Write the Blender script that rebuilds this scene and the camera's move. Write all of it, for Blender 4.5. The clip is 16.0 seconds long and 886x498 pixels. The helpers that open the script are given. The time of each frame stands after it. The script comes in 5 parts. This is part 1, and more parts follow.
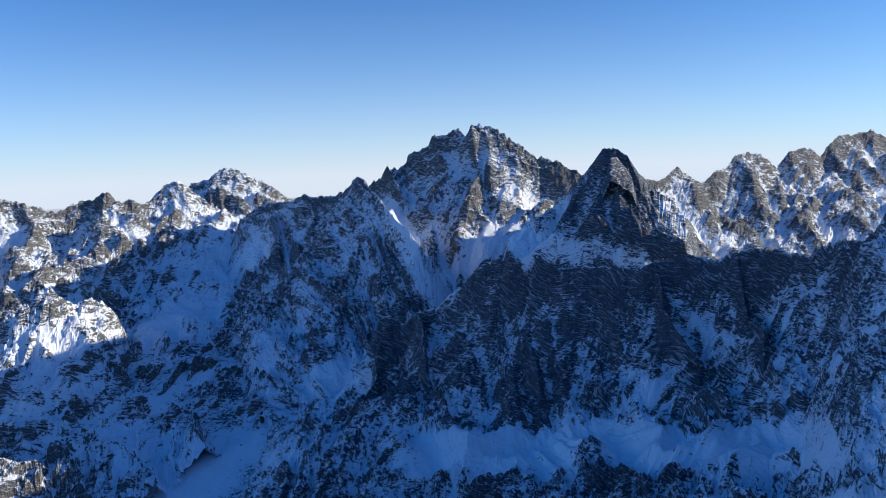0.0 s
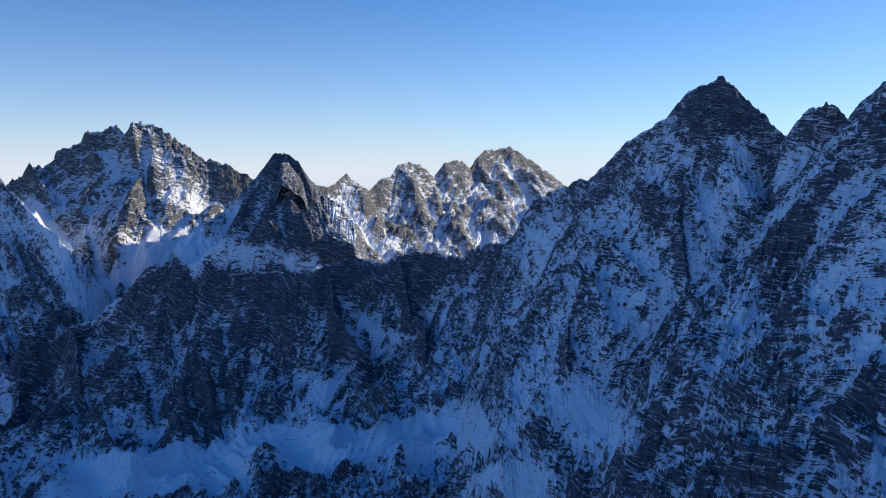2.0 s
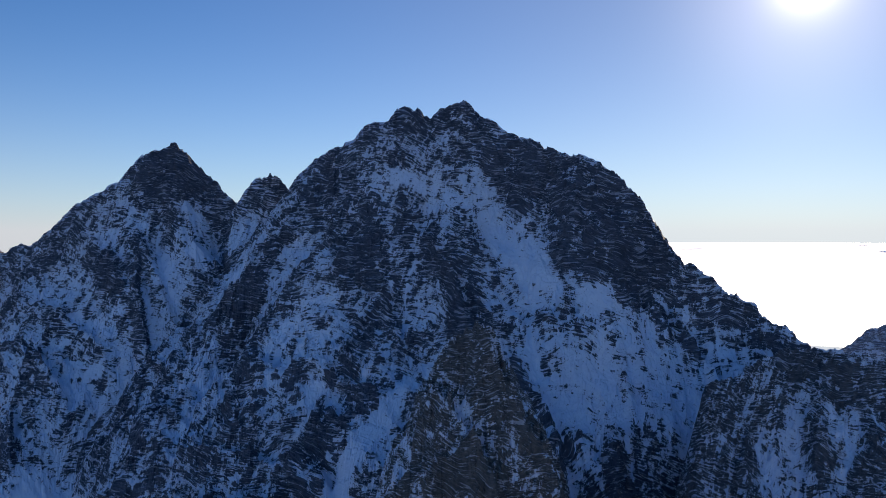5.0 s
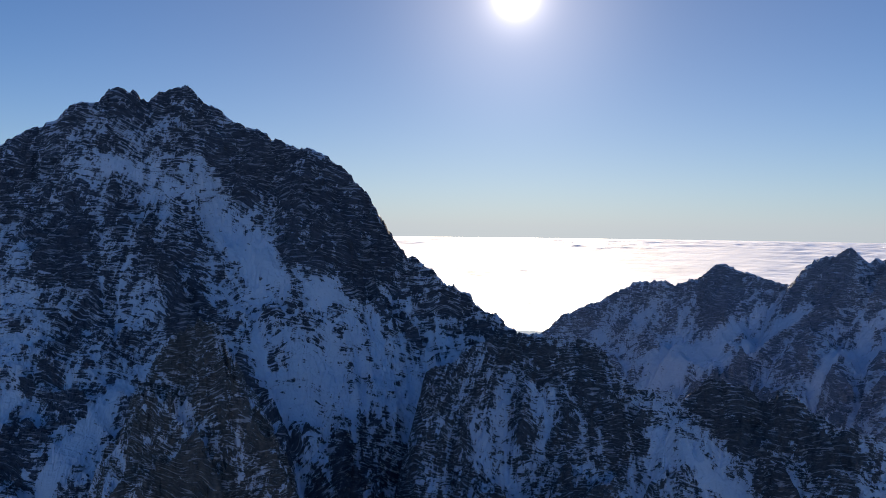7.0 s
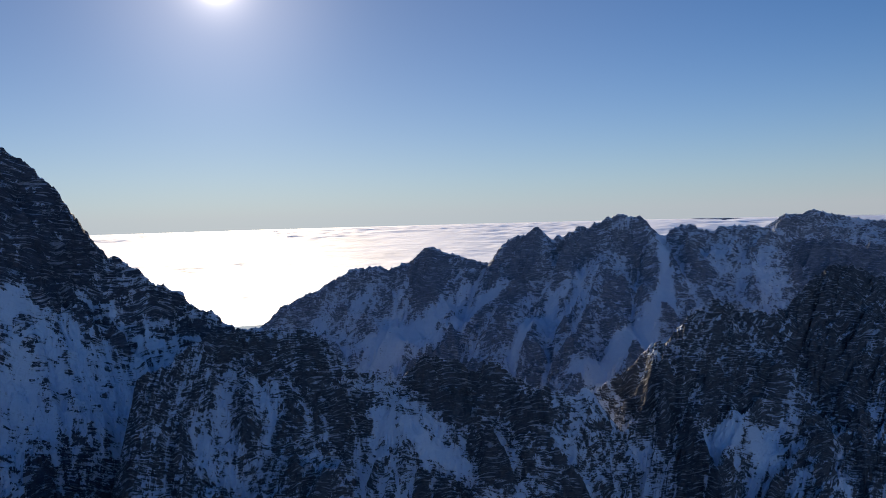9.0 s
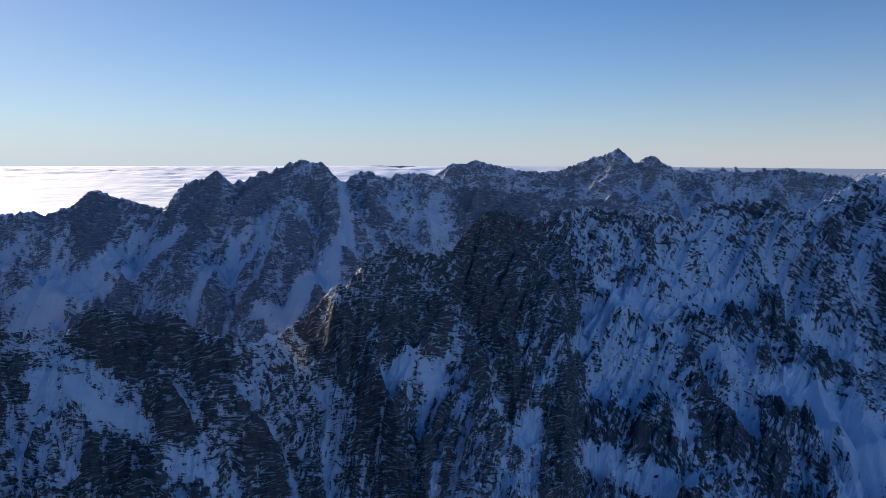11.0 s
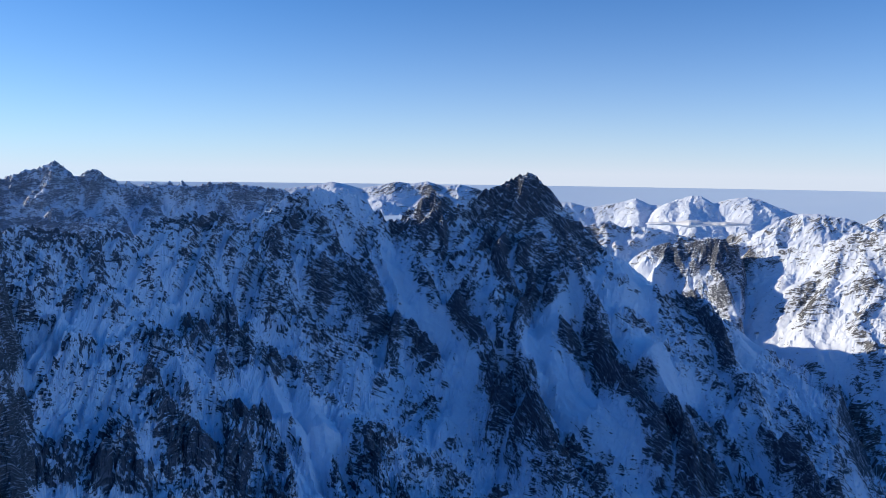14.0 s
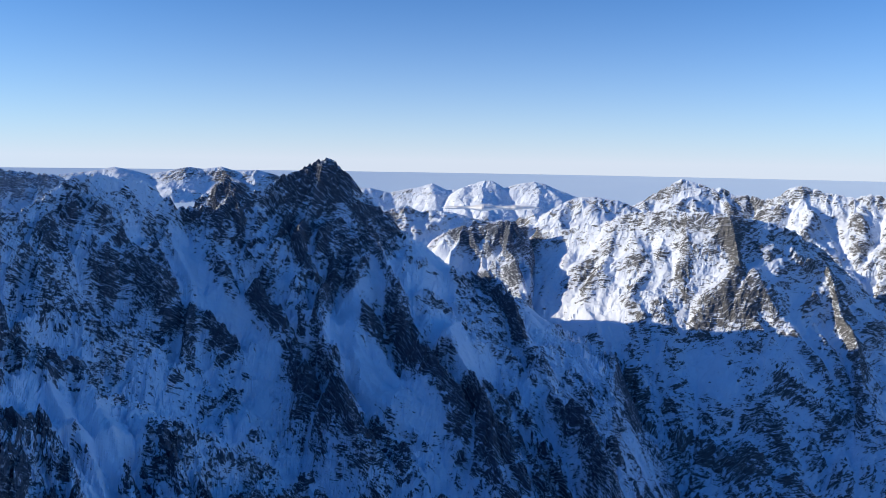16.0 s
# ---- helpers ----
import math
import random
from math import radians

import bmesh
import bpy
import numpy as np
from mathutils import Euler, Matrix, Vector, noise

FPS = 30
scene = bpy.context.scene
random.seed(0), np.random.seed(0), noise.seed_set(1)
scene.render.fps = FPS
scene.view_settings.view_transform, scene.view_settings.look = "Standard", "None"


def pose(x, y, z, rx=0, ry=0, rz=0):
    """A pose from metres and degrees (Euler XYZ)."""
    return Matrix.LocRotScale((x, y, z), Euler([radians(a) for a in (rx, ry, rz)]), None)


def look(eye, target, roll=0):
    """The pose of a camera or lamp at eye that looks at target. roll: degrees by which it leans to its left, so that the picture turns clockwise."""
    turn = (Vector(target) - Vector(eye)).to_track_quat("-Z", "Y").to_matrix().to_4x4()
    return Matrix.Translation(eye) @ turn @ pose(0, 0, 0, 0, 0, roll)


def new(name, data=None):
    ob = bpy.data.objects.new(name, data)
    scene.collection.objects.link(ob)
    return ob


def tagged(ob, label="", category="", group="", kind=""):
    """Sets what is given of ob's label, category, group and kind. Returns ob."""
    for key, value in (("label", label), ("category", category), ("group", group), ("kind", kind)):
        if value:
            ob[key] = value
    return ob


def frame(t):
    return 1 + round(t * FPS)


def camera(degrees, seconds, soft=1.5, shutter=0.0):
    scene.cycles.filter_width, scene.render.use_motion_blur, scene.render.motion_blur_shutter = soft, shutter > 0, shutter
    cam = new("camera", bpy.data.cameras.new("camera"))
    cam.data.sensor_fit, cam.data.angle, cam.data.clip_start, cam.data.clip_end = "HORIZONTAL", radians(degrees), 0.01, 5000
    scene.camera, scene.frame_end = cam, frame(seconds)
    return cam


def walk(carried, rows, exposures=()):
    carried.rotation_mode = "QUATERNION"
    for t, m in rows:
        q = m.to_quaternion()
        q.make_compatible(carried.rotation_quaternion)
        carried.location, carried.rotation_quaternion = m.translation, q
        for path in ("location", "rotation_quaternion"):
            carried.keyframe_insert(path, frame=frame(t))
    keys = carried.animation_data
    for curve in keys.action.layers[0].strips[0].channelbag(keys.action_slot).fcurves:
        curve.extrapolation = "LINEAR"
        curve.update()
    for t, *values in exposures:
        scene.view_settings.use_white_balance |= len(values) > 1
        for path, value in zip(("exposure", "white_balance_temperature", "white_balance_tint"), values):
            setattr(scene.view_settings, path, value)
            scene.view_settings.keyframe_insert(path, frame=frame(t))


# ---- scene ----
cam = camera(59.83, 16.0, 0.55)
EYE = (0.0, 0.0, 0.0)
ROWS = [  # seconds, yaw, pitch, roll
    (0.0, -0.00, -5.79, 2.29),
    (0.5, -4.23, -5.91, 2.41),
    (1.0, -10.27, -6.22, 1.73),
    (1.5, -18.18, -6.24, 0.66),
    (2.0, -23.98, -6.01, 0.45),
    (2.5, -28.98, -5.57, 0.48),
    (3.0, -36.21, -4.79, 0.53),
    (3.5, -44.54, -3.51, -0.02),
    (4.0, -52.14, -2.71, -0.64),
    (4.2, -54.84, -2.57, -0.43),
    (6.3, -73.61, 0.30, -0.44),
    (6.5, -75.96, 0.12, -0.61),
    (7.0, -82.80, -1.81, -0.60),
    (7.5, -89.55, -1.53, 0.67),
    (8.0, -96.33, -1.45, 2.03),
    (8.2, -98.88, -1.49, 1.90),
    (10.3, -113.70, -7.46, -0.12),
    (10.5, -118.57, -7.31, -0.25),
    (11.0, -127.03, -7.05, -0.16),
    (11.5, -134.73, -6.84, -0.30),
    (12.0, -141.96, -6.49, -0.50),
    (12.5, -149.19, -6.10, -0.69),
    (13.0, -156.63, -5.79, -0.81),
    (13.5, -161.60, -5.69, -0.97),
    (14.0, -166.36, -5.70, -0.73),
    (14.5, -170.38, -5.53, -0.79),
    (15.0, -174.90, -6.38, -1.13),
    (15.5, -178.36, -6.58, -0.82),
    (16.0, -181.18, -6.56, -0.94),
]
# seconds, stops, white balance
EXPOSURES = [(0.0, 0.22, 6230, 9), (2.0, 0.22, 6520, 11), (2.5, 0.25, 6650, 12), (3.0, 0.58, 7000, 14), (3.5, 0.46, 7100, 15), (4.2, 0.22, 7350, 16), (6.3, -0.4, 7300, 15), (7.3, -0.46, 7300, 15), (8.2, -0.6, 7250, 14),
             (10.3, -0.42, 7100, 14), (11.0, -0.27, 7000, 14), (12.0, 0.03, 6730, 13), (13.0, 0.15, 6400, 12), (14.5, 0.16, 6180, 10), (16.0, 0.16, 6180, 10)]
walk(cam, [(t, pose(*EYE, 90 + pitch, roll, yaw)) for t, yaw, pitch, roll in ROWS], EXPOSURES)

# ---- light ----
SUN_BEARING, SUN_HEIGHT = 88.0, 16.4
sun_way = Vector((math.sin(radians(SUN_BEARING)) * math.cos(radians(SUN_HEIGHT)),
                  math.cos(radians(SUN_BEARING)) * math.cos(radians(SUN_HEIGHT)), math.sin(radians(SUN_HEIGHT))))

sun_data = bpy.data.lights.new("sun", "SUN")
sun_data.energy, sun_data.angle, sun_data.color = 4.3, radians(0.5), (1.0, 0.87, 0.65)
sun = new("sun", sun_data)
sun.matrix_world = look((0, 0, 300), Vector((0, 0, 300)) - sun_way)


class Nodes:
    """Small helper to chain shader nodes."""

    def __init__(self, tree):
        self.tree = tree
        tree.nodes.clear()

    def add(self, kind, **values):
        node = self.tree.nodes.new(kind)
        for key, value in values.items():
            setattr(node, key, value)
        return node

    def link(self, a, b):
        self.tree.links.new(a, b)

    def math(self, op, a, b=None, c=None, clamp=False):
        node = self.add("ShaderNodeMath", operation=op, use_clamp=clamp)
        for i, v in enumerate((a, b, c)):
            if v is None:
                continue
            if isinstance(v, (int, float)):
                node.inputs[i].default_value = v
            else:
                self.link(v, node.inputs[i])
        return node.outputs[0]

    def mix(self, f, a, b, blend="MIX"):
        node = self.add("ShaderNodeMix", data_type="RGBA", blend_type=blend)
        for i, v in ((0, f), (6, a), (7, b)):
            if isinstance(v, (int, float)):
                node.inputs[i].default_value = v
            elif isinstance(v, tuple):
                node.inputs[i].default_value = (*v, 1)
            else:
                self.link(v, node.inputs[i])
        return node.outputs[2]

    def noise(self, where, scale, detail=4.0, rough=0.55, distortion=0.0):
        node = self.add("ShaderNodeTexNoise")
        node.inputs["Scale"].default_value = scale
        node.inputs["Detail"].default_value = detail
        node.inputs["Roughness"].default_value = rough
        node.inputs["Distortion"].default_value = distortion
        self.link(where, node.inputs["Vector"])
        return node.outputs[0]


SKY = dict(strength=0.105, altitude=2500, air=1.0, dust=0.6, ozone=3.0, saturation=1.15, tint=(0.35, 0.92, 1.27), sunward=(0.5, 0.7, 0.92), haze=(6.7, 6.8, 7.6), haze_sunward=(5.5, 6.8, 8.5))
world = bpy.data.worlds.new("sky")
world.use_nodes = True
scene.world = world
n = Nodes(world.node_tree)
sky = n.add("ShaderNodeTexSky", sky_type="NISHITA", sun_disc=False)
sky.sun_elevation, sky.sun_rotation = radians(SUN_HEIGHT), radians(SUN_BEARING)
sky.altitude, sky.air_density, sky.dust_density, sky.ozone_density = SKY["altitude"], SKY["air"], SKY["dust"], SKY["ozone"]
hue = n.add("ShaderNodeHueSaturation")
hue.inputs["Saturation"].default_value = SKY["saturation"]
n.link(sky.outputs[0], hue.inputs["Color"])
# the sun's own disc and the bright haze round it
place = n.add("ShaderNodeTexCoord")
dot = n.add("ShaderNodeVectorMath", operation="DOT_PRODUCT")
n.link(place.outputs["Generated"], dot.inputs[0])
dot.inputs[1].default_value = sun_way
near_sun = n.math("MAXIMUM", dot.outputs["Value"], 0.0)
core = n.math("ADD", n.math("MULTIPLY", n.math("POWER", near_sun, 9000.0), 90.0), n.math("MULTIPLY", n.math("POWER", near_sun, 1500.0), 9.0))
halo = n.math("ADD", n.math("MULTIPLY", n.math("POWER", near_sun, 160.0), 3.6), n.math("MULTIPLY", n.math("POWER", near_sun, 5.0), 1.0))
glow = n.math("ADD", core, halo)
glow_colour = n.mix(1.0, (1.0, 0.94, 0.93), glow, "MULTIPLY")
# pale haze low over the horizon
parts = n.add("ShaderNodeSeparateXYZ")
n.link(place.outputs["Generated"], parts.inputs[0])
low = n.math("POWER", 2.718, n.math("MULTIPLY", n.math("MAXIMUM", parts.outputs["Z"], 0.0), -10.5))
cast = n.mix(n.math("POWER", near_sun, 5.0), SKY["tint"], SKY["sunward"])
clear = n.mix(1.0, hue.outputs[0], cast, "MULTIPLY")
hazy = n.mix(n.math("MULTIPLY", low, 0.86), clear, n.mix(n.math("POWER", near_sun, 2.0), SKY["haze"], SKY["haze_sunward"]))
both = n.mix(1.0, hazy, glow_colour, "ADD")
back = n.add("ShaderNodeBackground")
back.inputs["Strength"].default_value = SKY["strength"]
n.link(both, back.inputs["Color"])
world_out = n.add("ShaderNodeOutputWorld")
n.link(back.outputs[0], world_out.inputs[0])


# ---- materials ----
def mountain_material(name, rock_a, rock_b, grain, dusting=0.6, beds=(7, 13), blend=0.3, whiten=0.04):
    """Weathered granite with snow lying where the attribute 'snow' is high: on thin tilted ledges, in steep joints and
    as a
    frosting between. grain: metres of the finest visible patches; beds: the tilt of the ledges; blend: share of the
    frosting; the last value mixes white evenly over everything, high to imitate haze."""
    mat = bpy.data.materials.new(name)
    mat.use_nodes = True
    n = Nodes(mat.node_tree)
    position = n.add("ShaderNodeNewGeometry").outputs["Position"]
    bend = n.add("ShaderNodeTexNoise")
    bend.inputs["Scale"].default_value, bend.inputs["Detail"].default_value = 1.0 / (grain * 28), 2.0
    n.link(position, bend.inputs["Vector"])
    bent = n.add("ShaderNodeVectorMath", operation="MULTIPLY_ADD")
    n.link(bend.outputs["Color"], bent.inputs[0])
    bent.inputs[1].default_value = (grain * 19,) * 3
    n.link(position, bent.inputs[2])

    def laid(tilt_x, tilt_y, scale):
        turn = n.add("ShaderNodeMapping", vector_type="TEXTURE")
        turn.inputs["Rotation"].default_value = (radians(tilt_x), radians(tilt_y), 0)
        turn.inputs["Scale"].default_value = scale
        n.link(bent.outputs[0], turn.inputs["Vector"])
        return turn.outputs[0]

    ledges = laid(beds[0], beds[1], (3.0, 3.0, 0.55))
    joints = laid(-0.5 * beds[0], 62 - beds[1], (0.8, 0.8, 2.6))
    snow = n.add("ShaderNodeAttribute", attribute_name="snow").outputs["Fac"]
    fine = n.noise(ledges, 1.0 / grain, 4.0, 0.62, 0.3)
    mid = n.noise(ledges, 1.0 / (grain * 3.4), 5.0, 0.6, 0.5)
    joint = n.noise(joints, 1.0 / (grain * 2.2), 4.0, 0.6, 0.4)
    wide = n.noise(position, 1.0 / (grain * 30), 3.0, 0.5)
    score = snow
    for part, weight in ((fine, 3.5), (mid, 2.3), (joint, 2.5)):
        score = n.math("ADD", score, n.math("MULTIPLY", n.math("SUBTRACT", part, 0.5), weight))
    # thin lines of snow on ledges and in cracks
    for lines, share, width, pull in ((ledges, 0.42, 0.035, 12.0), (joints, 0.22, 0.03, 12.0)):
        vein = n.math("ABSOLUTE", n.math("SUBTRACT", n.noise(lines, share / grain, 3.0, 0.6, 0.8), 0.5))
        lift = n.math("MULTIPLY", n.math("SUBTRACT", width, vein), pull)
        score = n.math("ADD", score, n.math("MAXIMUM", lift, -0.12))

    def ramp(value, low, high):
        node = n.add("ShaderNodeMapRange", interpolation_type="SMOOTHSTEP")
        node.inputs["From Min"].default_value, node.inputs["From Max"].default_value = low, high
        n.link(value, node.inputs["Value"])
        return node.outputs["Result"]

    lying = n.math("ADD", n.math("MULTIPLY", ramp(score, -0.1, 0.1), 1 - blend), n.math("MULTIPLY", ramp(score, -0.65, 0.55), blend))
    # a dusting on the narrow ledges of bare rock
    dash = n.noise(laid(0.3 * beds[0], 1.6 * beds[1], (4.0, 4.0, 0.5)), 1.0 / (grain * 1.2), 3.0, 0.6, 0.4)
    spread = n.math("MULTIPLY", n.math("MULTIPLY_ADD", snow, 0.6, 1.0, clamp=True), dusting)
    cover = n.math("MAXIMUM", lying, n.math("MULTIPLY", ramp(dash, 0.555, 0.615), n.math("MAXIMUM", spread, 0.45 * dusting)))
    cover = n.math("MULTIPLY_ADD", cover, 1.0 - whiten, whiten)
    stone = n.mix(n.math("MULTIPLY_ADD", n.math("SUBTRACT", wide, 0.5), 2.6, 0.5, clamp=True), rock_a, rock_b)
    stone = n.mix(n.math("MULTIPLY_ADD", n.math("SUBTRACT", joint, 0.5), 2.6, 0.35, clamp=True), stone, tuple(0.4 * v for v in rock_a))
    stone = n.mix(n.math("MULTIPLY_ADD", n.math("SUBTRACT", fine, 0.5), 3.0, 0.15, clamp=True), stone, tuple(1.7 * v for v in rock_b))
    white = n.mix(n.math("MULTIPLY_ADD", n.math("SUBTRACT", mid, 0.5), 1.5, 0.3, clamp=True), (0.82, 0.87, 0.96), (0.71, 0.77, 0.89))
    colour = n.mix(cover, stone, white)
    shader = n.add("ShaderNodeBsdfPrincipled")
    n.link(colour, shader.inputs["Base Color"])
    n.link(n.math("MULTIPLY_ADD", cover, -0.25, 0.85), shader.inputs["Roughness"])
    shader.inputs["Specular IOR Level"].default_value = 0.25
    relief = n.math("MULTIPLY_ADD", mid, 1.6, n.math("ADD", fine, joint))
    height = n.math("ADD", n.math("MULTIPLY", relief, n.math("MULTIPLY_ADD", cover, -0.8, 1.0)), n.math("MULTIPLY", cover, 0.6))
    bump = n.add("ShaderNodeBump")
    bump.inputs["Strength"].default_value, bump.inputs["Distance"].default_value = 1.0, grain * 0.8
    n.link(height, bump.inputs["Height"])
    n.link(bump.outputs[0], shader.inputs["Normal"])
    out = n.add("ShaderNodeOutputMaterial")
    n.link(shader.outputs[0], out.inputs[0])
    return mat


def cloud_material():
    mat = bpy.data.materials.new("cloud_tops")
    mat.use_nodes = True
    n = Nodes(mat.node_tree)
    where = n.add("ShaderNodeTexCoord").outputs["Object"]
    soft = n.noise(where, 1 / 240.0, 5.0, 0.6)
    thin = n.noise(where, 1 / 620.0, 4.0, 0.55, 0.6)
    colour = n.mix(n.math("MULTIPLY_ADD", n.math("SUBTRACT", soft, 0.5), 3.0, 0.4, clamp=True), (0.92, 0.92, 0.9), (0.7, 0.72, 0.74))
    sheer = n.add("ShaderNodeMapRange", interpolation_type="SMOOTHSTEP")
    sheer.inputs["From Min"].default_value, sheer.inputs["From Max"].default_value = 0.56, 0.68
    n.link(thin, sheer.inputs["Value"])
    colour = n.mix(sheer.outputs["Result"], colour, (0.42, 0.46, 0.52))
    matt = n.add("ShaderNodeBsdfDiffuse")
    n.link(colour, matt.inputs["Color"])
    sheen = n.add("ShaderNodeBsdfGlossy", distribution="GGX")
    sheen.inputs["Roughness"].default_value = 0.5
    wide = n.add("ShaderNodeBsdfGlossy", distribution="GGX")
    wide.inputs["Roughness"].default_value = 0.78
    sheen.inputs["Color"].default_value = (0.17, 0.17, 0.17, 1)
    wide.inputs["Color"].default_value = (0.98, 0.97, 0.95, 1)
    bump = n.add("ShaderNodeBump")
    bump.inputs["Strength"].default_value, bump.inputs["Distance"].default_value = 0.6, 14.0
    n.link(soft, bump.inputs["Height"])
    n.link(bump.outputs[0], matt.inputs["Normal"])
    n.link(bump.outputs[0], sheen.inputs["Normal"])
    n.link(bump.outputs[0], wide.inputs["Normal"])
    lobes = n.add("ShaderNodeAddShader")
    n.link(sheen.outputs[0], lobes.inputs[0])
    n.link(wide.outputs[0], lobes.inputs[1])
    both = n.add("ShaderNodeAddShader")
    n.link(matt.outputs[0], both.inputs[0])
    n.link(lobes.outputs[0], both.inputs[1])
    out = n.add("ShaderNodeOutputMaterial")
    n.link(both.outputs[0], out.inputs[0])
    return mat


GRANITE = mountain_material("granite_and_snow", (0.045, 0.053, 0.078), (0.077, 0.087, 0.115), 3.0, 0.85)
GRANITE_RIBBED = mountain_material("ribbed_granite_and_snow", (0.045, 0.053, 0.078), (0.077, 0.087, 0.115), 3.3, 0.85, (14, -26), 0.2)
# far rock paler and greyer than near rock, haze put into its colour
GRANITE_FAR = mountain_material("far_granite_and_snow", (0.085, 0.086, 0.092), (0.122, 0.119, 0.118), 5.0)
GRANITE_NEAR = mountain_material("near_granite_and_snow", (0.062, 0.064, 0.078), (0.1, 0.1, 0.108), 2.0, 0.9)
GRANITE_BROWN = mountain_material("brown_lichened_granite", (0.07, 0.065, 0.062), (0.12, 0.11, 0.1), 1.5, 0.9)
# distance haze painted in: paler, bluer rock under an even share of white
GRANITE_HAZED = mountain_material("haze_paled_granite_and_snow", (0.13, 0.15, 0.2), (0.18, 0.2, 0.25), 4.2, 0.7, blend=0.4, whiten=0.14)
SNOWY = mountain_material("deep_snow_over_granite", (0.12, 0.115, 0.115), (0.17, 0.16, 0.15), 9.0, 0.5, (18, 24), 0.5)
CLOUD = cloud_material()


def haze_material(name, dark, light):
    """A plain matt colour that stands in for haze or mist, with faint streaks."""
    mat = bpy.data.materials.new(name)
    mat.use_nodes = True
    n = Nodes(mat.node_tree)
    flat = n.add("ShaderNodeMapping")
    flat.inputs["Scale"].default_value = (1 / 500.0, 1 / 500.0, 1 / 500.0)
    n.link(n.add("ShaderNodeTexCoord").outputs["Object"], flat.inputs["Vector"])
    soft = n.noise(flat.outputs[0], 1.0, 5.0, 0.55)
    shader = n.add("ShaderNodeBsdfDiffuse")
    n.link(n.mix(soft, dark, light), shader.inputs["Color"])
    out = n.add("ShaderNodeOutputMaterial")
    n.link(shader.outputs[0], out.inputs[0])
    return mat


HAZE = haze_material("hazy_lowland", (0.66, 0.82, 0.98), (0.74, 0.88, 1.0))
MIST = haze_material("pale_mist", (0.78, 0.78, 0.8), (0.88, 0.88, 0.88))


# ---- terrain tools ----
TABLE = np.random.RandomState(7).permutation(4096)
ANGLES = np.random.RandomState(8).uniform(0, 2 * math.pi, 4096)
GX, GY = np.cos(ANGLES), np.sin(ANGLES)


def gradient_noise(x, y, salt=0):
    """Gradient noise of numpy arrays, about -1 to 1."""
    xi, yi = np.floor(x).astype(np.int64), np.floor(y).astype(np.int64)
    fx, fy = x - xi, y - yi
    u, v = fx * fx * fx * (fx * (fx * 6 - 15) + 10), fy * fy * fy * (fy * (fy * 6 - 15) + 10)

    def corner(dx, dy):
        h = TABLE[(TABLE[(xi + dx + salt * 57) & 4095] + yi + dy) & 4095]
        return GX[h] * (fx - dx) + GY[h] * (fy - dy)

    a, b, c, d = corner(0, 0), corner(1, 0), corner(0, 1), corner(1, 1)
    return (a + (b - a) * u + (c - a) * v + (a - b - c + d) * u * v) * 1.5


def smooth(a, b, x):
    t = np.clip((x - a) / (b - a), 0, 1)
    return t * t * (3 - 2 * t)


def plan(bearing, distance):
    a = np.radians(bearing)
    return distance * np.sin(a), distance * np.cos(a)


PATCHES = []


def patch(b0, e0, b1, e1, width, amount):
    """A snowfield (amount above 0) or a bare wall (below 0): a stripe between two bearings and height angles seen from the summit."""
    PATCHES.append((b0, e0, b1, e1, width, amount))


def patch_score(bearing, angle):
    total = np.zeros_like(bearing)
    lo, hi = bearing.min(), bearing.max()
    wob = 0.45 * gradient_noise(bearing * 1.1, angle * 1.1, 3) + 0.3 * gradient_noise(bearing * 3.3, angle * 3.3, 4)
    for b0, e0, b1, e1, width, amount in PATCHES:
        if max(b0, b1) + 3 < lo or min(b0, b1) - 3 > hi:
            continue
        dx, dy = b1 - b0, e1 - e0
        t = np.clip(((bearing - b0) * dx + (angle - e0) * dy) / (dx * dx + dy * dy + 1e-6), 0, 1)
        d = np.hypot(bearing - b0 - t * dx, angle - e0 - t * dy)
        total += amount * (1 - smooth(0.55, 1.3, d / width + wob))
    return np.clip(total, -1.2, 1.5)


def lines_height(x, y, lines, steep, easy, knee):
    """The height of slopes that fall from the given crest lines: steep at first, easier below."""
    best = np.full_like(x, -1e4)
    near = np.full_like(x, 1e6)
    for k, line in enumerate(lines):
        s1 = steep if k == 0 else steep * 1.1
        pts = [(*plan(b, d), z) for b, d, z in line]
        for (ax, ay, az), (bx, by, bz) in zip(pts[:-1], pts[1:]):
            dx, dy = bx - ax, by - ay
            t = np.clip(((x - ax) * dx + (y - ay) * dy) / (dx * dx + dy * dy + 1e-9), 0, 1)
            d = np.hypot(x - ax - t * dx, y - ay - t * dy)
            h = az + t * (bz - az) - (easy * d + (s1 - easy) * knee * (1 - np.exp(-d / knee)))
            best = np.maximum(best, h)
            if k == 0:
                near = np.minimum(near, d)
    return best, near


def ground_height(x, y):
    r = np.hypot(x, y)
    z = -430 + 30 * gradient_noise(x / 420, y / 420, 11) + 9 * gradient_noise(x / 90, y / 90, 12) + 3 * gradient_noise(x / 30, y / 30, 13)
    bench = np.exp(-((x + 750) / 500) ** 2 - ((y - 1560) / 500) ** 2)
    pit = np.exp(-((x + 560) / 400) ** 2 - ((y - 920) / 380) ** 2)
    sill = np.exp(-((x - 40) / 130) ** 2 - ((y - 1880) / 150) ** 2)
    deep = smooth(-150, -420, x) * smooth(-300, -600, y) * (1 - smooth(1600, 1900, r))
    return z - 330 * deep + 70 * bench + 170 * sill - 190 * pit - 260 * smooth(2300, 4000, r)


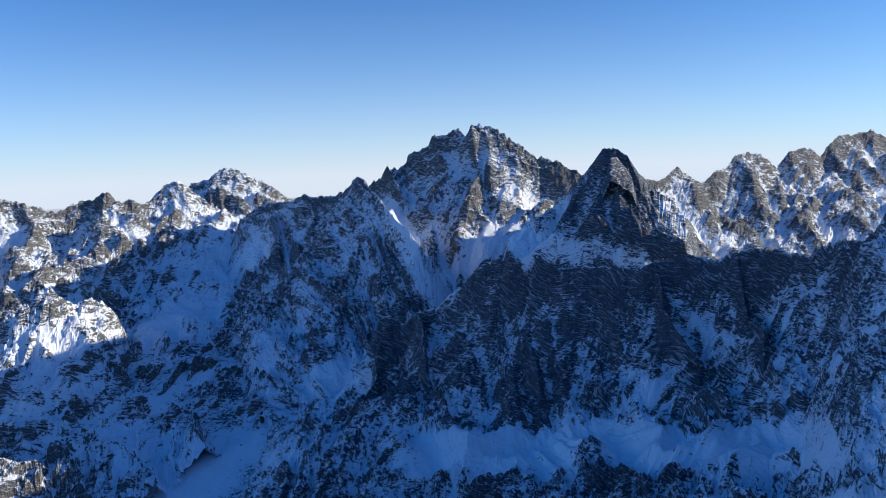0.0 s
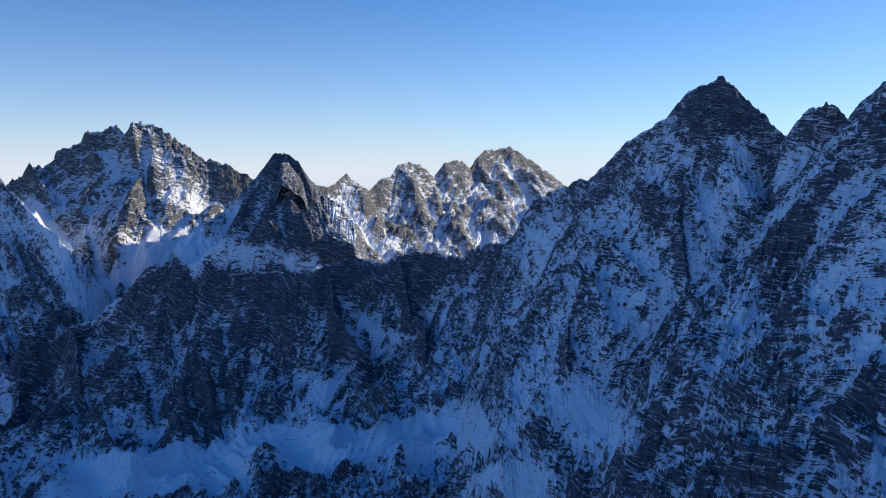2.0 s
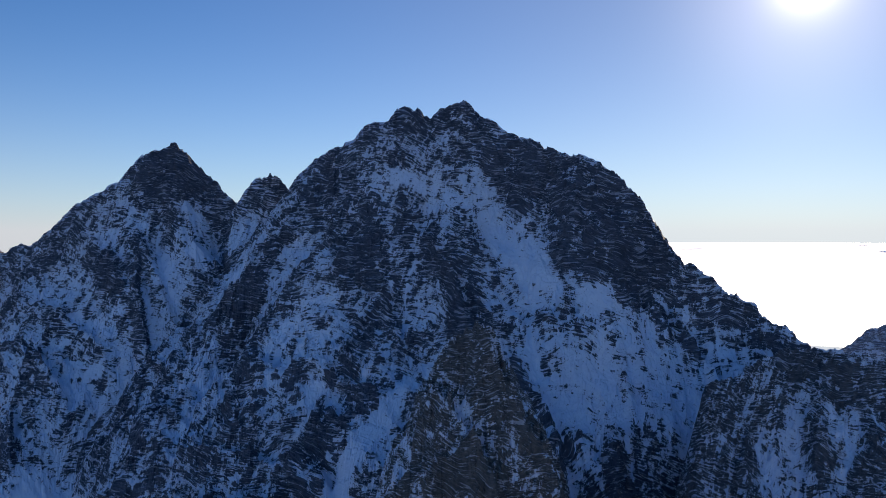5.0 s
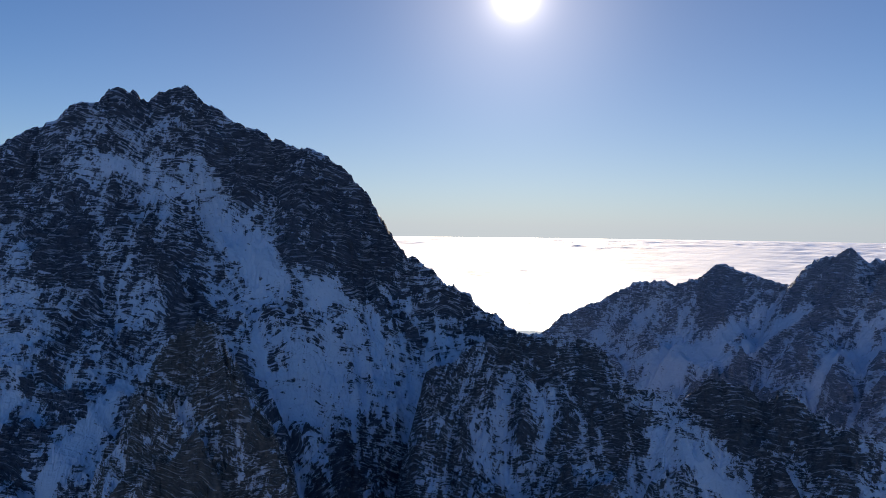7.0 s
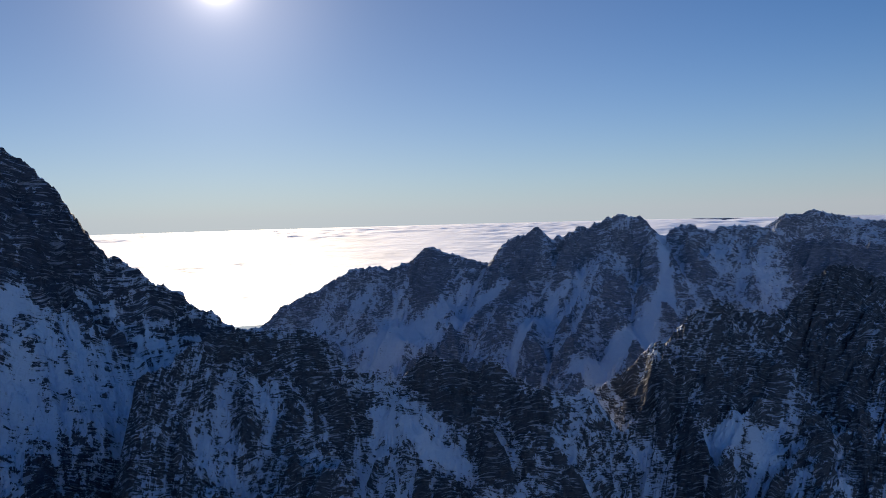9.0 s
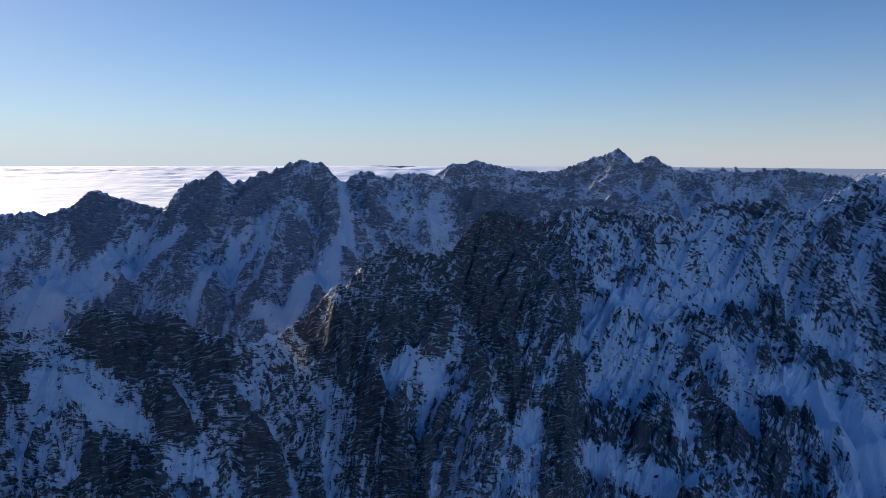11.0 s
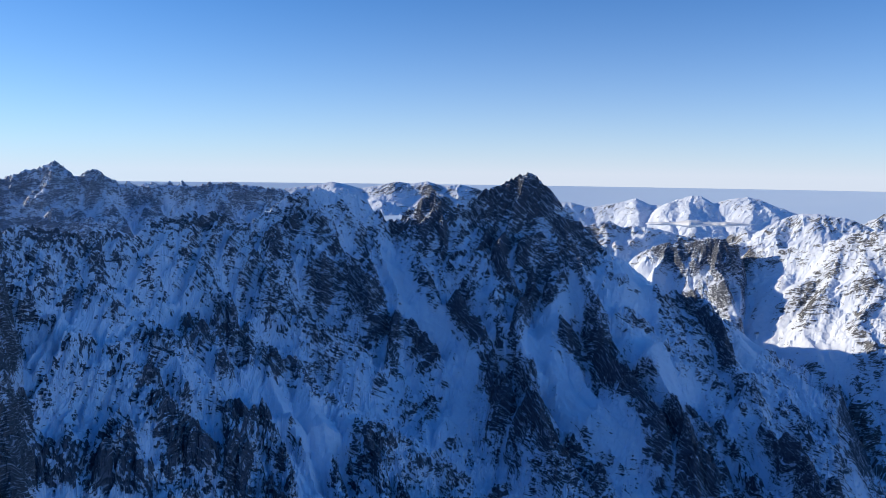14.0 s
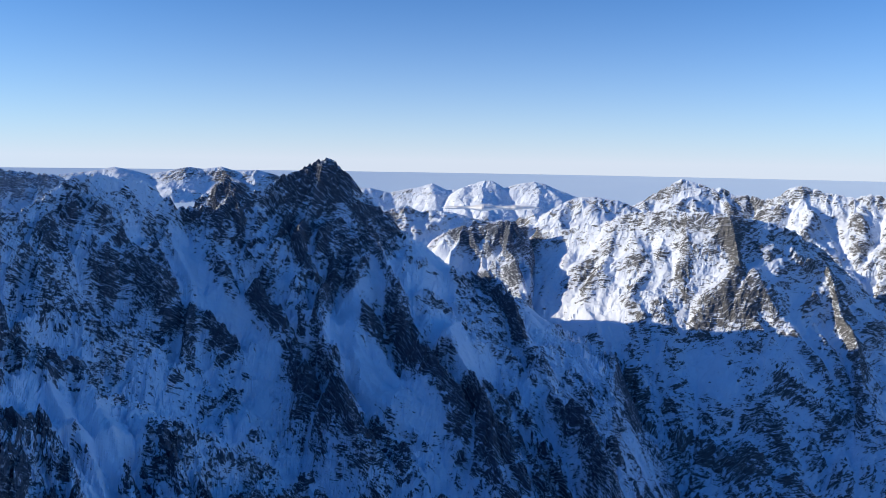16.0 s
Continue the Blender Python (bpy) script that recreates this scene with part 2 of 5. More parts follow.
def grid_mesh(name, co, quads, material, snow=None, soft=False):
    """A mesh object from points and quads, with the snow cover of each point."""
    used = np.zeros(len(co), bool)
    used[quads.reshape(-1)] = True
    index = np.cumsum(used) - 1
    quads, co = index[quads], co[used]
    mesh = bpy.data.meshes.new(name)
    mesh.vertices.add(len(co))
    mesh.vertices.foreach_set("co", co.astype(np.float32).reshape(-1))
    mesh.loops.add(quads.size)
    mesh.loops.foreach_set("vertex_index", quads.reshape(-1).astype(np.int32))
    mesh.polygons.add(len(quads))
    mesh.polygons.foreach_set("loop_start", np.arange(0, quads.size, 4, dtype=np.int32))
    mesh.polygons.foreach_set("use_smooth", np.full(len(quads), soft))
    if snow is not None:
        mesh.attributes.new("snow", "FLOAT", "POINT").data.foreach_set("value", snow[used].astype(np.float32))
    mesh.materials.append(material)
    mesh.update()
    return new(name, mesh)


def grid_quads(rows, cols):
    i = np.arange(rows * cols).reshape(rows, cols)
    return np.stack((i[:-1, :-1], i[:-1, 1:], i[1:, 1:], i[1:, :-1]), -1).reshape(-1, 4)


def sheet(name, x, y, z, material, snow=None, soft=False):
    co = np.stack((x, y, z), -1).reshape(-1, 3)
    return grid_mesh(name, co, grid_quads(*x.shape), material, None if snow is None else snow.reshape(-1), soft)


def slope_up(x, y, z):
    """How far each point of a grid faces up, from 0 to 1."""
    def diff(a):
        return np.gradient(a, axis=1), np.gradient(a, axis=0)
    (xu, xv), (yu, yv), (zu, zv) = diff(x), diff(y), diff(z)
    nx, ny, nz = yu * zv - zu * yv, zu * xv - xu * zv, xu * yv - yu * xv
    return np.abs(nz) / (np.sqrt(nx * nx + ny * ny + nz * nz) + 1e-9)


def blocks(x, y, salt):
    """Cells of random height with sharp edges, from -1 to 1: the blocks of jointed rock."""
    xi, yi = np.floor(x).astype(np.int64), np.floor(y).astype(np.int64)
    best, value = np.full_like(x, 9.0), np.zeros_like(x)
    for dx in (-1, 0, 1):
        for dy in (-1, 0, 1):
            h = TABLE[(TABLE[(xi + dx + salt * 31) & 4095] + yi + dy) & 4095]
            d = (xi + dx + 0.5 + 0.42 * GX[h] - x) ** 2 + (yi + dy + 0.5 + 0.42 * GY[h] - y) ** 2
            closer = d < best
            best = np.where(closer, d, best)
            value = np.where(closer, h / 2047.5 - 1, value)
    return value


def roughen(x, y, z, near, along, out_way, size, rough, ledge, calm_snow, salt, teeth):
    """Ribs, gullies, blocks and ledges of weathered rock. size: the widest ribs in metres; near: metres from the crest;
    along, out_way: metres along the crest and away from it; calm_snow: 0 on rock to 1 on smooth snowfields."""
    out = z.copy()
    wild = 1 - 0.8 * calm_snow
    skew = 0.9 * out_way * gradient_noise(x / (size * 3), y / (size * 3), salt + 45)
    for k, wide in enumerate((size * 0.8, size * 0.36)):
        n1 = gradient_noise((along + skew) / wide, out_way / (wide * 2.2) + 7.7 * k, salt + 50 + k)
        out += rough * 1.2 * wide * (0.4 - 1.6 * np.abs(n1)) * smooth(0.0, 0.8 * wide, near) * (0.4 + 0.6 * wild)
    tooth = size * 0.16
    for k in range(2):
        n1 = gradient_noise(along / tooth, out_way / (tooth * 3) + 5.5 * k, salt + 70 + k)
        lively = min(teeth, 0.6) * (0.1 + 0.4 * smooth(-0.2, 0.5, gradient_noise(along / (size * 0.7), 0 * along + 0.5 + salt, salt + 75)))
        out += (1, 0.6)[k] * tooth * lively * (0.25 - np.abs(n1) * 1.5) * np.exp(-near / (tooth * 0.8))
        tooth *= 0.45
    for k, wide in enumerate((size * 0.2, size * 0.1, size * 0.05)):
        shift = 0.4 * gradient_noise(along / wide, out_way / wide, salt + 20 + k)
        crag = blocks(along / (0.8 * wide) + shift, out_way / (1.4 * wide), salt + 25 + k) - 0.2
        out += teeth * (0.16, 0.24, 0.32)[k] * wide * crag * np.exp(-near / (1.2 * wide))
    wide = size
    k = 0
    while wide > size / 45:
        n1 = gradient_noise(x / wide + 3.1 * k, y / wide - 1.7 * k, salt + k)
        n1 = 0.5 - 1.55 * np.abs(n1) if k % 2 == 0 else n1
        n1 = n1 - 0.5 * np.exp(-near / (0.5 * size))
        calm = smooth(0.0, 0.6 * wide, near) if wide > size / 5 else 0.7 + 0.3 * smooth(0, 2 * wide, near)
        out += rough * wide * n1 * calm * (0.55 * wild if wide < size / 3 else 1)
        wide *= 0.55
        k += 1
    for k, wide in enumerate((size * 0.14, size * 0.075, size * 0.04)):
        lean = 0.8 * gradient_noise(x / (size * 1.7), y / (size * 1.7), salt + 80 + k)
        twist = 0.5 * gradient_noise(x / wide, y / wide, salt + 83 + k)
        u = (along + lean * out_way) / (1.3 * wide) + twist
        v = (out_way + 0.5 * along) / (1.5 * wide) + 0.5 * gradient_noise(x / wide, y / wide, salt + 86 + k)
        out += rough * (1.3, 1.7, 1.9)[k] * wide * blocks(u, v, salt + 90 + k) * wild * smooth(0, 0.7 * wide, near)
    if ledge > 0:
        tilt = 0.16 * x + 0.12 * y + 1.8 * ledge * gradient_noise(x / (size * 0.6), y / (size * 0.6), salt + 31)
        broken = wild * smooth(-0.5, 0.3, gradient_noise(x / (size * 0.35), y / (size * 0.35), salt + 33))
        for step, share in ((ledge, 0.8), (ledge * 0.4, 0.7)):
            t = (out + tilt) / step
            f = t - np.floor(t)
            out += share * step * (f * f * (3 - 2 * f) * 0.4 + 0.6 * f ** 5 - f) * smooth(0, 12, near) * broken
    return out


def gullies(z, reach, steps, salt):
    """How much meltwater and sliding snow passes each point of a grid, as logarithms: lines of fall that join into gullies."""
    rows, cols = z.shape
    size = rows * cols
    flat = blur(z, reach)
    index = np.arange(size).reshape(rows, cols)
    first, second = np.zeros_like(z), np.zeros_like(z)
    to_first, to_second = index.copy(), index.copy()
    for dr in (-1, 0, 1):
        for dc in (-1, 0, 1):
            if dr == 0 and dc == 0:
                continue
            drop = np.full_like(z, -1.0)
            ra, rb, ca, cb = max(0, -dr), rows - max(0, dr), max(0, -dc), cols - max(0, dc)
            drop[ra:rb, ca:cb] = (flat[ra:rb, ca:cb] - flat[ra + dr:rb + dr, ca + dc:cb + dc]) / math.hypot(dr, dc)
            there = index + dr * cols + dc
            best = drop > first
            better = ~best & (drop > second)
            second = np.where(best, first, np.where(better, drop, second))
            to_second = np.where(best, to_first, np.where(better, there, to_second))
            first, to_first = np.where(best, drop, first), np.where(best, there, to_first)
    share = (first ** 2 / (first ** 2 + second ** 2 + 1e-9)).reshape(-1)
    to_first, to_second, stuck = to_first.reshape(-1), to_second.reshape(-1), (first <= 0).reshape(-1)
    dice = np.random.RandomState(salt)
    at = np.arange(0, size, 2)
    count = np.ones(size)
    for _ in range(steps):
        at = at[~stuck[at]]
        at = np.where(dice.random_sample(len(at)) < share[at], to_first[at], to_second[at])
        count += np.bincount(at, minlength=size)
    return np.log(count).reshape(rows, cols)


def carve(z, near, cell, wild, salt, amount):
    """Cuts gullies into a slope, wide ones first; returns the heights and how far each point lies in a gully."""
    total = np.zeros_like(z)
    for reach, steps, depth in ((4, 160, 1.3), (1, 70, 0.7)):
        flow = gullies(z, reach, steps, salt + reach)
        flow = blur(flow, 1) if reach < 3 else 0.6 * blur(flow, 1) + 0.9 * blur(flow, 3)
        flow = np.clip(flow - blur(flow, 9), -1.6, 2.2)
        z = z - amount * cell * depth * flow * smooth(0, 10 * cell, near) * wild
        total += flow * (1.0 if reach > 3 else 0.6)
    return z, total


WAITING = []
BIN, HALF = 12.0, 5000.0
TOP = np.full((int(2 * HALF / BIN) + 2,) * 2, -1e4)


def bin_of(x, y):
    return np.floor((x + HALF) / BIN).astype(np.int64), np.floor((y + HALF) / BIN).astype(np.int64)


def mountain(name, label, lines, depth, behind, steep=1.4, easy=0.6, knee=150.0, cover=0.5, size=120.0, rough=0.17, ledge=9.0,
             material=None, step=0.094, pad=6.0, salt=0, grow=1.25, end=2.2, about=None, foot=0.0, teeth=1.0, cut=1.0):
    """One mountain: slopes fall from its crest line and spurs, roughened into ribs, blocks and ledges, with snow on what is flat enough."""
    crest = lines[0]
    cb, cd = np.array([p[0] for p in crest]), np.array([p[1] for p in crest])
    every = [p[0] for line in lines for p in line]
    first, last = min(every), max(every)
    bearing = np.arange(first - pad, last + pad + step, step)
    mid = np.interp(bearing, cb, cd) if about is None else np.full_like(bearing, about)
    rise = math.radians(step) * 0.95
    front = np.arange(0, depth, rise * grow)
    rear = np.cumsum(np.linspace(rise * 1.5, rise * 45, 18))
    rear = rear[rear < behind]
    rel = np.concatenate((-front[::-1], rear))
    b, q = np.meshgrid(bearing, rel)
    r = mid[None, :] * (1 + q)
    x, y = plan(b, r)
    fade = smooth(0, 90, np.abs(q * mid[None, :]))
    wx = fade * size * 0.16 * gradient_noise(x / size, y / size, salt + 40)
    wy = fade * size * 0.16 * gradient_noise(x / size, y / size, salt + 41)
    z, near = lines_height(x + wx, y + wy, lines, steep, easy, knee)
    z = z - end * np.radians(np.maximum(0, np.maximum(first - b, b - last))) * r
    z = z - 4.0 * np.maximum(0, foot - r)
    fields = patch_score(b, np.degrees(np.arctan2(z, r)))
    along = np.cumsum(mid * math.radians(step))[None, :] + 0 * b
    z = roughen(x, y, z, near, along, -q * mid[None, :], size, rough, ledge, np.clip(fields - 0.35, 0, 1), salt, teeth)
    z, gully = carve(z, near, math.radians(step) * mid.mean(), 1 - 0.6 * np.clip(fields - 0.35, 0, 1), salt + 5, cut)
    keep = z > ground_height(x, y) - 12
    score = slope_up(x, y, z)
    score = rank(score - 0.12 * blur(score, 5), keep)
    reach = max(3, int(size * 0.22 / (math.radians(step) * mid.mean())))
    away = smooth(0.0, size * 0.5, near)
    hollow = 0.5 + away * (rank(blur(z, reach) - z, keep) - 0.5)
    broad = gradient_noise(x / (size * 1.1), y / (size * 1.1), salt + 60) + 0.6 * gradient_noise((along + 0.7 * (mid[None, :] * -q)) / (size * 0.35), along / (size * 1.5), salt + 61)
    score = rank(0.55 * score + 0.3 * hollow + 0.2 * broad, keep)
    snow = (score - (1 - cover)) * 1.7 + 0.14 + 0.75 * fields + 0.17 * cut * gully - 0.15 * np.exp(-near / 18.0)
    np.maximum.at(TOP, bin_of(x, y), np.where(keep, z, -1e4))
    WAITING.append((name, label, x, y, z, keep, snow, material or GRANITE))


def blur(a, reach):
    """A box blur of a grid, twice over."""
    for _ in range(2):
        for axis in (0, 1):
            wide = np.concatenate((np.repeat(np.take(a, [0], axis), reach + 1, axis), a, np.repeat(np.take(a, [-1], axis), reach, axis)), axis)
            total = np.cumsum(wide, axis)
            size = a.shape[axis]
            a = (np.take(total, np.arange(2 * reach + 1, 2 * reach + 1 + size), axis) - np.take(total, np.arange(size), axis)) / (2 * reach + 1)
    return a


def rank(a, keep):
    """Each value's share of lower ones, from 0 to 1."""
    order = np.sort(a[keep][::7])
    return np.interp(a, order, np.linspace(0, 1, len(order)))


def islands(mask):
    """Numbers the connected patches of a grid of true and false; -1 where false."""
    number = np.where(mask, np.arange(mask.size).reshape(mask.shape), -1)
    for _ in range(400):
        spread = number.copy()
        spread[1:] = np.maximum(spread[1:], number[:-1])
        spread[:-1] = np.maximum(spread[:-1], number[1:])
        spread[:, 1:] = np.maximum(spread[:, 1:], number[:, :-1])
        spread[:, :-1] = np.maximum(spread[:, :-1], number[:, 1:])
        spread = np.where(mask, spread.reshape(-1)[np.maximum(spread, 0)], -1)
        if (spread == number).all():
            break
        number = spread
    return number


def raise_mountains():
    """Makes the meshes; what lies buried deep inside a neighbour is left out. Each mountain is split into its rock and its snowfields."""
    floor = TOP.copy()
    for dx in (-1, 0, 1):
        for dy in (-1, 0, 1):
            floor = np.minimum(floor, np.roll(np.roll(TOP, dx, 0), dy, 1))
    for name, label, x, y, z, keep, snow, material in WAITING:
        rows, cols = x.shape
        keep = (keep & (z > floor[bin_of(x, y)] - 40)).reshape(-1)
        soft = snow.copy()
        for _ in range(10):
            soft[1:-1, 1:-1] = (soft[:-2, 1:-1] + soft[2:, 1:-1] + soft[1:-1, :-2] + soft[1:-1, 2:]) / 4
        quads = grid_quads(rows, cols)
        alive = keep[quads].any(axis=1)
        white = (soft.reshape(-1)[quads].mean(axis=1) > 0.4) & alive
        field = islands(white.reshape(rows - 1, cols - 1)).reshape(-1)
        numbers, counts = np.unique(field[field >= 0], return_counts=True)
        large = [k for c, k in sorted(zip(counts.tolist(), numbers.tolist()), reverse=True)[:14] if c > 60]
        co = np.stack((x, y, z), -1).reshape(-1, 3)
        base = new(name)
        base.location = co[quads[alive].reshape(-1)].mean(axis=0).tolist()
        tagged(base, label, "mountain")
        rock = islands((alive & ~np.isin(field, large)).reshape(rows - 1, cols - 1)).reshape(-1)
        numbers, counts = np.unique(rock[rock >= 0], return_counts=True)
        walls = [k for c, k in sorted(zip(counts.tolist(), numbers.tolist()), reverse=True) if c > 150]
        # small outcrops belong to the snowfield or the wall beside them
        owner = np.where(np.isin(field, large), field, np.where(np.isin(rock, walls), rock + quads.size, -1)).reshape(rows - 1, cols - 1)
        lost = ((rock >= 0) & ~np.isin(rock, walls)).reshape(rows - 1, cols - 1)
        for _ in range(40):
            spread = owner.copy()
            for side, back in ((np.s_[1:], np.s_[:-1]), (np.s_[:-1], np.s_[1:])):
                spread[side] = np.where(lost[side] & (spread[side] < 0), owner[back], spread[side])
                spread[:, side] = np.where(lost[:, side] & (spread[:, side] < 0), owner[:, back], spread[:, side])
            owner = spread
        owner = owner.reshape(-1)
        parts = [("rock_face", owner == k + quads.size, "") for k in walls] + [("snowfield", owner == k, "smooth blue-white snowfield between rocks") for k in large]
        for part_name, chosen, part_label in parts:
            ob = grid_mesh(part_name, co - np.array(base.location), quads[chosen], material, snow.reshape(-1))
            ob.parent = base
            if part_label:
                tagged(ob, part_label)


# ---- snowfields and bare walls ----
patch(-21.9, -6.9, -14.8, -4.2, 2.1, 0.4)
patch(-16.0, -4.9, -19.2, -11.1, 2.1, 0.5)
patch(-22.9, -10.6, -19.4, -9.5, 1.05, 1)
patch(-10.2, -15.5, -6.7, -13.8, 1.47, 1)
patch(-3.7, -3.5, -1.8, -8.6, 0.76, 1)
patch(1.7, -5.8, 5.1, -5.1, 1.18, 1)
patch(-1.0, -9.1, 1.7, -6.7, 0.84, 1)
patch(5.8, -10.3, 15.2, -11.0, 3.36, -0.7)
patch(3.1, -14.2, 6.9, -16.7, 2.1, -0.6)
patch(-4.9, -12.2, -3.4, -16.0, 1.89, -0.4)
patch(-0.1, -18.4, 6.8, -18.3, 0.67, -1)
patch(5.9, -6.4, 13.7, -6.5, 0.84, 1.3)
patch(12.2, 0.2, 14.5, -4.5, 1.26, -1)
patch(-2.8, -20.8, 16.7, -20.4, 1.6, 1.3)
patch(8.5, -17.9, 11.0, -19.1, 0.76, 1)
patch(18.3, -20.2, 26.1, -19.2, 1.47, 1.3)
patch(18.7, -8.6, 24.2, -7.7, 1.68, -0.45)
patch(17.8, -11.0, 21.4, -12.8, 0.42, 1)
patch(14.7, -16.6, 17.1, -15.7, 0.59, 1)
patch(16.1, -2.9, 20.6, -6.2, 1.26, 0.5)
patch(10.1, -20.2, 11.8, -22.1, 1.68, -0.7)
patch(92.4, -10.4, 96.5, -14.6, 1.68, -0.6)
patch(104.9, -13.2, 110.1, -15.5, 1.68, -0.7)
patch(116.8, -11.4, 120.3, -14.2, 1.68, -1)
patch(82.3, -5.8, 90.3, -10.3, 1.26, -0.8)
patch(98.6, -14.7, 104.8, -18.2, 0.84, 0.8)
patch(98.7, -9.2, 103.7, -6.5, 0.76, 0.8)
patch(113.8, -11.8, 118.9, -8.6, 0.84, 1.2)
patch(119.8, -3.2, 119.8, -7.0, 0.21, 1)
patch(101.6, -12.1, 107.9, -13.4, 1.47, -1)
patch(117.5, -13.1, 119.6, -15.3, 1.18, -1)
patch(103.0, -20.9, 103.0, -20.9, 2.52, -1)
patch(124.3, -12.0, 124.3, -12.0, 1.68, -0.8)
patch(120.2, -15.3, 122.1, -24.1, 0.59, -1)
patch(123.5, -15.3, 126.0, -16.2, 1.68, 0.7)
patch(13.0, -0.4, 16.4, -5.8, 1.26, -1)
patch(98.5, -10.3, 101.9, -7.6, 0.59, 1)
patch(105.3, -5.4, 100.3, -9.6, 0.59, 1)
patch(107.4, -5.7, 108.7, -5.3, 0.42, 1.1)
patch(110.7, -7.3, 109.2, -9.7, 0.42, 0.9)
patch(111.7, -5.9, 111.7, -5.9, 0.5, 0.9)
patch(119.6, -2.8, 120.3, -6.6, 0.25, 1)
patch(102.1, -3.7, 103.7, -5.4, 1.26, -0.7)
patch(109.0, -2.9, 107.5, -5.1, 0.76, -0.7)
patch(131.0, -4.5, 130.0, -6.1, 0.92, -1)
patch(129.4, -9.6, 131.8, -10.6, 1.47, -1)
patch(123.5, -13.2, 123.5, -13.2, 1.26, -1)
patch(127.9, -10.9, 128.4, -13.7, 0.84, 0.8)
patch(113.3, -2.8, 117.7, -2.4, 1.05, -0.7)
patch(116.0, -6.5, 117.6, -8.2, 0.84, -0.6)
patch(121.8, -4.5, 125.2, -5.3, 0.67, -0.6)
patch(108.2, -5.3, 104.7, -8.1, 0.5, 1.1)
patch(104.7, -8.1, 101.2, -10.6, 0.5, 1.1)
patch(119.6, -2.0, 119.8, -6.1, 0.42, 1.1)
patch(119.8, -6.1, 117.6, -9.8, 0.71, 1.1)
patch(117.6, -9.8, 113.8, -12.3, 0.71, 1.1)
patch(112.6, -5.3, 108.7, -10.3, 0.38, 0.9)
patch(99.9, -8.2, 99.0, -10.0, 1.18, 0.9)
patch(102.8, -3.8, 102.0, -5.7, 1.01, -0.9)
patch(116.4, -7.0, 113.5, -10.9, 1.01, -0.8)
patch(110.2, -2.3, 108.5, -5.9, 0.84, -0.8)
patch(117.7, -2.4, 118.1, -6.1, 0.76, -0.7)
patch(115.0, -13.7, 118.2, -11.5, 1.09, 0.5)
patch(-23.6, -10.9, -26.5, -15.4, 1.47, -0.6)
# this one: bare rock that darkens a crest rim meant to be shaded
patch(-4.0, -10.2, 4.5, -6.9, 0.4, -1.2)
patch(10.6, -1.5, 9.2, -4.2, 1.1, -0.9)
patch(131.6, -5.9, 131.3, -16.1, 2.5, -0.6)
patch(130.6, -4.4, 128.4, -9.9, 2.29, -0.7)
patch(135.2, -5.3, 137.0, -8.1, 2.08, -0.5)
patch(136.9, -13.6, 134.5, -17.2, 1.46, -0.8)
patch(135.6, -18.1, 136.7, -20.8, 1.88, -0.9)
patch(139.5, -19.9, 143.9, -21.8, 1.75, -0.9)
patch(145.6, -14.4, 147.3, -18.9, 1.33, -0.9)
patch(147.3, -19.6, 150.7, -21.7, 1.67, -0.8)
patch(151.5, -18.2, 154.2, -23.3, 1.33, -0.7)
patch(148.6, -10.8, 150.7, -14.1, 1.33, -0.9)
patch(155.7, -4.9, 158.3, -8.2, 2.92, -0.55)
patch(153.2, -9.1, 160.8, -9.0, 1.67, -0.5)
patch(160.7, -4.8, 161.7, -9.0, 0.83, -0.8)
patch(160.5, -12.0, 163.4, -11.2, 0.83, -0.9)
patch(154.1, -14.5, 157.1, -14.1, 0.83, -0.8)
patch(158.9, -20.5, 161.1, -21.2, 1.46, -0.9)
patch(165.2, -13.8, 165.5, -17.1, 0.83, -0.7)
patch(165.7, -2.2, 164.5, -3.9, 1.33, -1.0)
patch(166.5, -3.0, 166.6, -6.4, 1.04, -0.7)
patch(167.5, -9.6, 168.4, -11.6, 1.17, -0.9)
patch(172.8, -0.9, 171.8, -4.5, 2.5, -1.2)
patch(170.5, -2.1, 169.8, -5.4, 1.67, -1.0)
patch(173.7, -4.9, 174.3, -8.4, 1.88, -1.1)
patch(171.9, -7.0, 173.2, -10.1, 1.58, -0.9)
patch(175.2, -3.6, 178.0, -6.2, 1.0, -1.0)
patch(170.6, -14.3, 171.5, -17.4, 1.17, -1.0)
patch(173.1, -18.0, 178.0, -21.6, 1.33, -0.75)
patch(175.6, -11.9, 179.5, -14.3, 1.58, -0.9)
patch(140.8, -9.8, 137.3, -13.6, 0.83, 1.1)
patch(137.3, -13.6, 134.5, -17.2, 0.75, 1.1)
patch(134.5, -17.2, 133.1, -21.4, 0.75, 1.1)
patch(142.8, -8.2, 146.5, -7.0, 1.33, 0.5)
patch(141.6, -10.6, 149.0, -9.1, 1.25, 0.5)
patch(137.5, -22.0, 145.6, -23.3, 1.0, 1.3)
patch(149.0, -14.9, 153.3, -16.6, 1.88, 0.8)
patch(154.1, -16.6, 157.6, -19.0, 1.75, 1.1)
patch(157.6, -19.0, 156.8, -23.6, 1.75, 1.1)
patch(160.1, -14.0, 161.9, -17.2, 1.58, 0.6)
patch(160.3, -2.3, 162.9, -8.1, 1.08, 1.0)
patch(162.9, -8.1, 164.2, -10.6, 1.08, 1.0)
patch(164.2, -10.6, 167.6, -12.1, 1.0, 1.0)
patch(154.8, -2.4, 153.1, -3.7, 0.5, 0.9)
patch(156.5, -1.6, 159.8, -1.7, 0.42, 0.6)
patch(175.4, -8.4, 174.0, -11.3, 1.33, 1.2)
patch(174.0, -11.3, 173.3, -13.3, 1.25, 1.1)
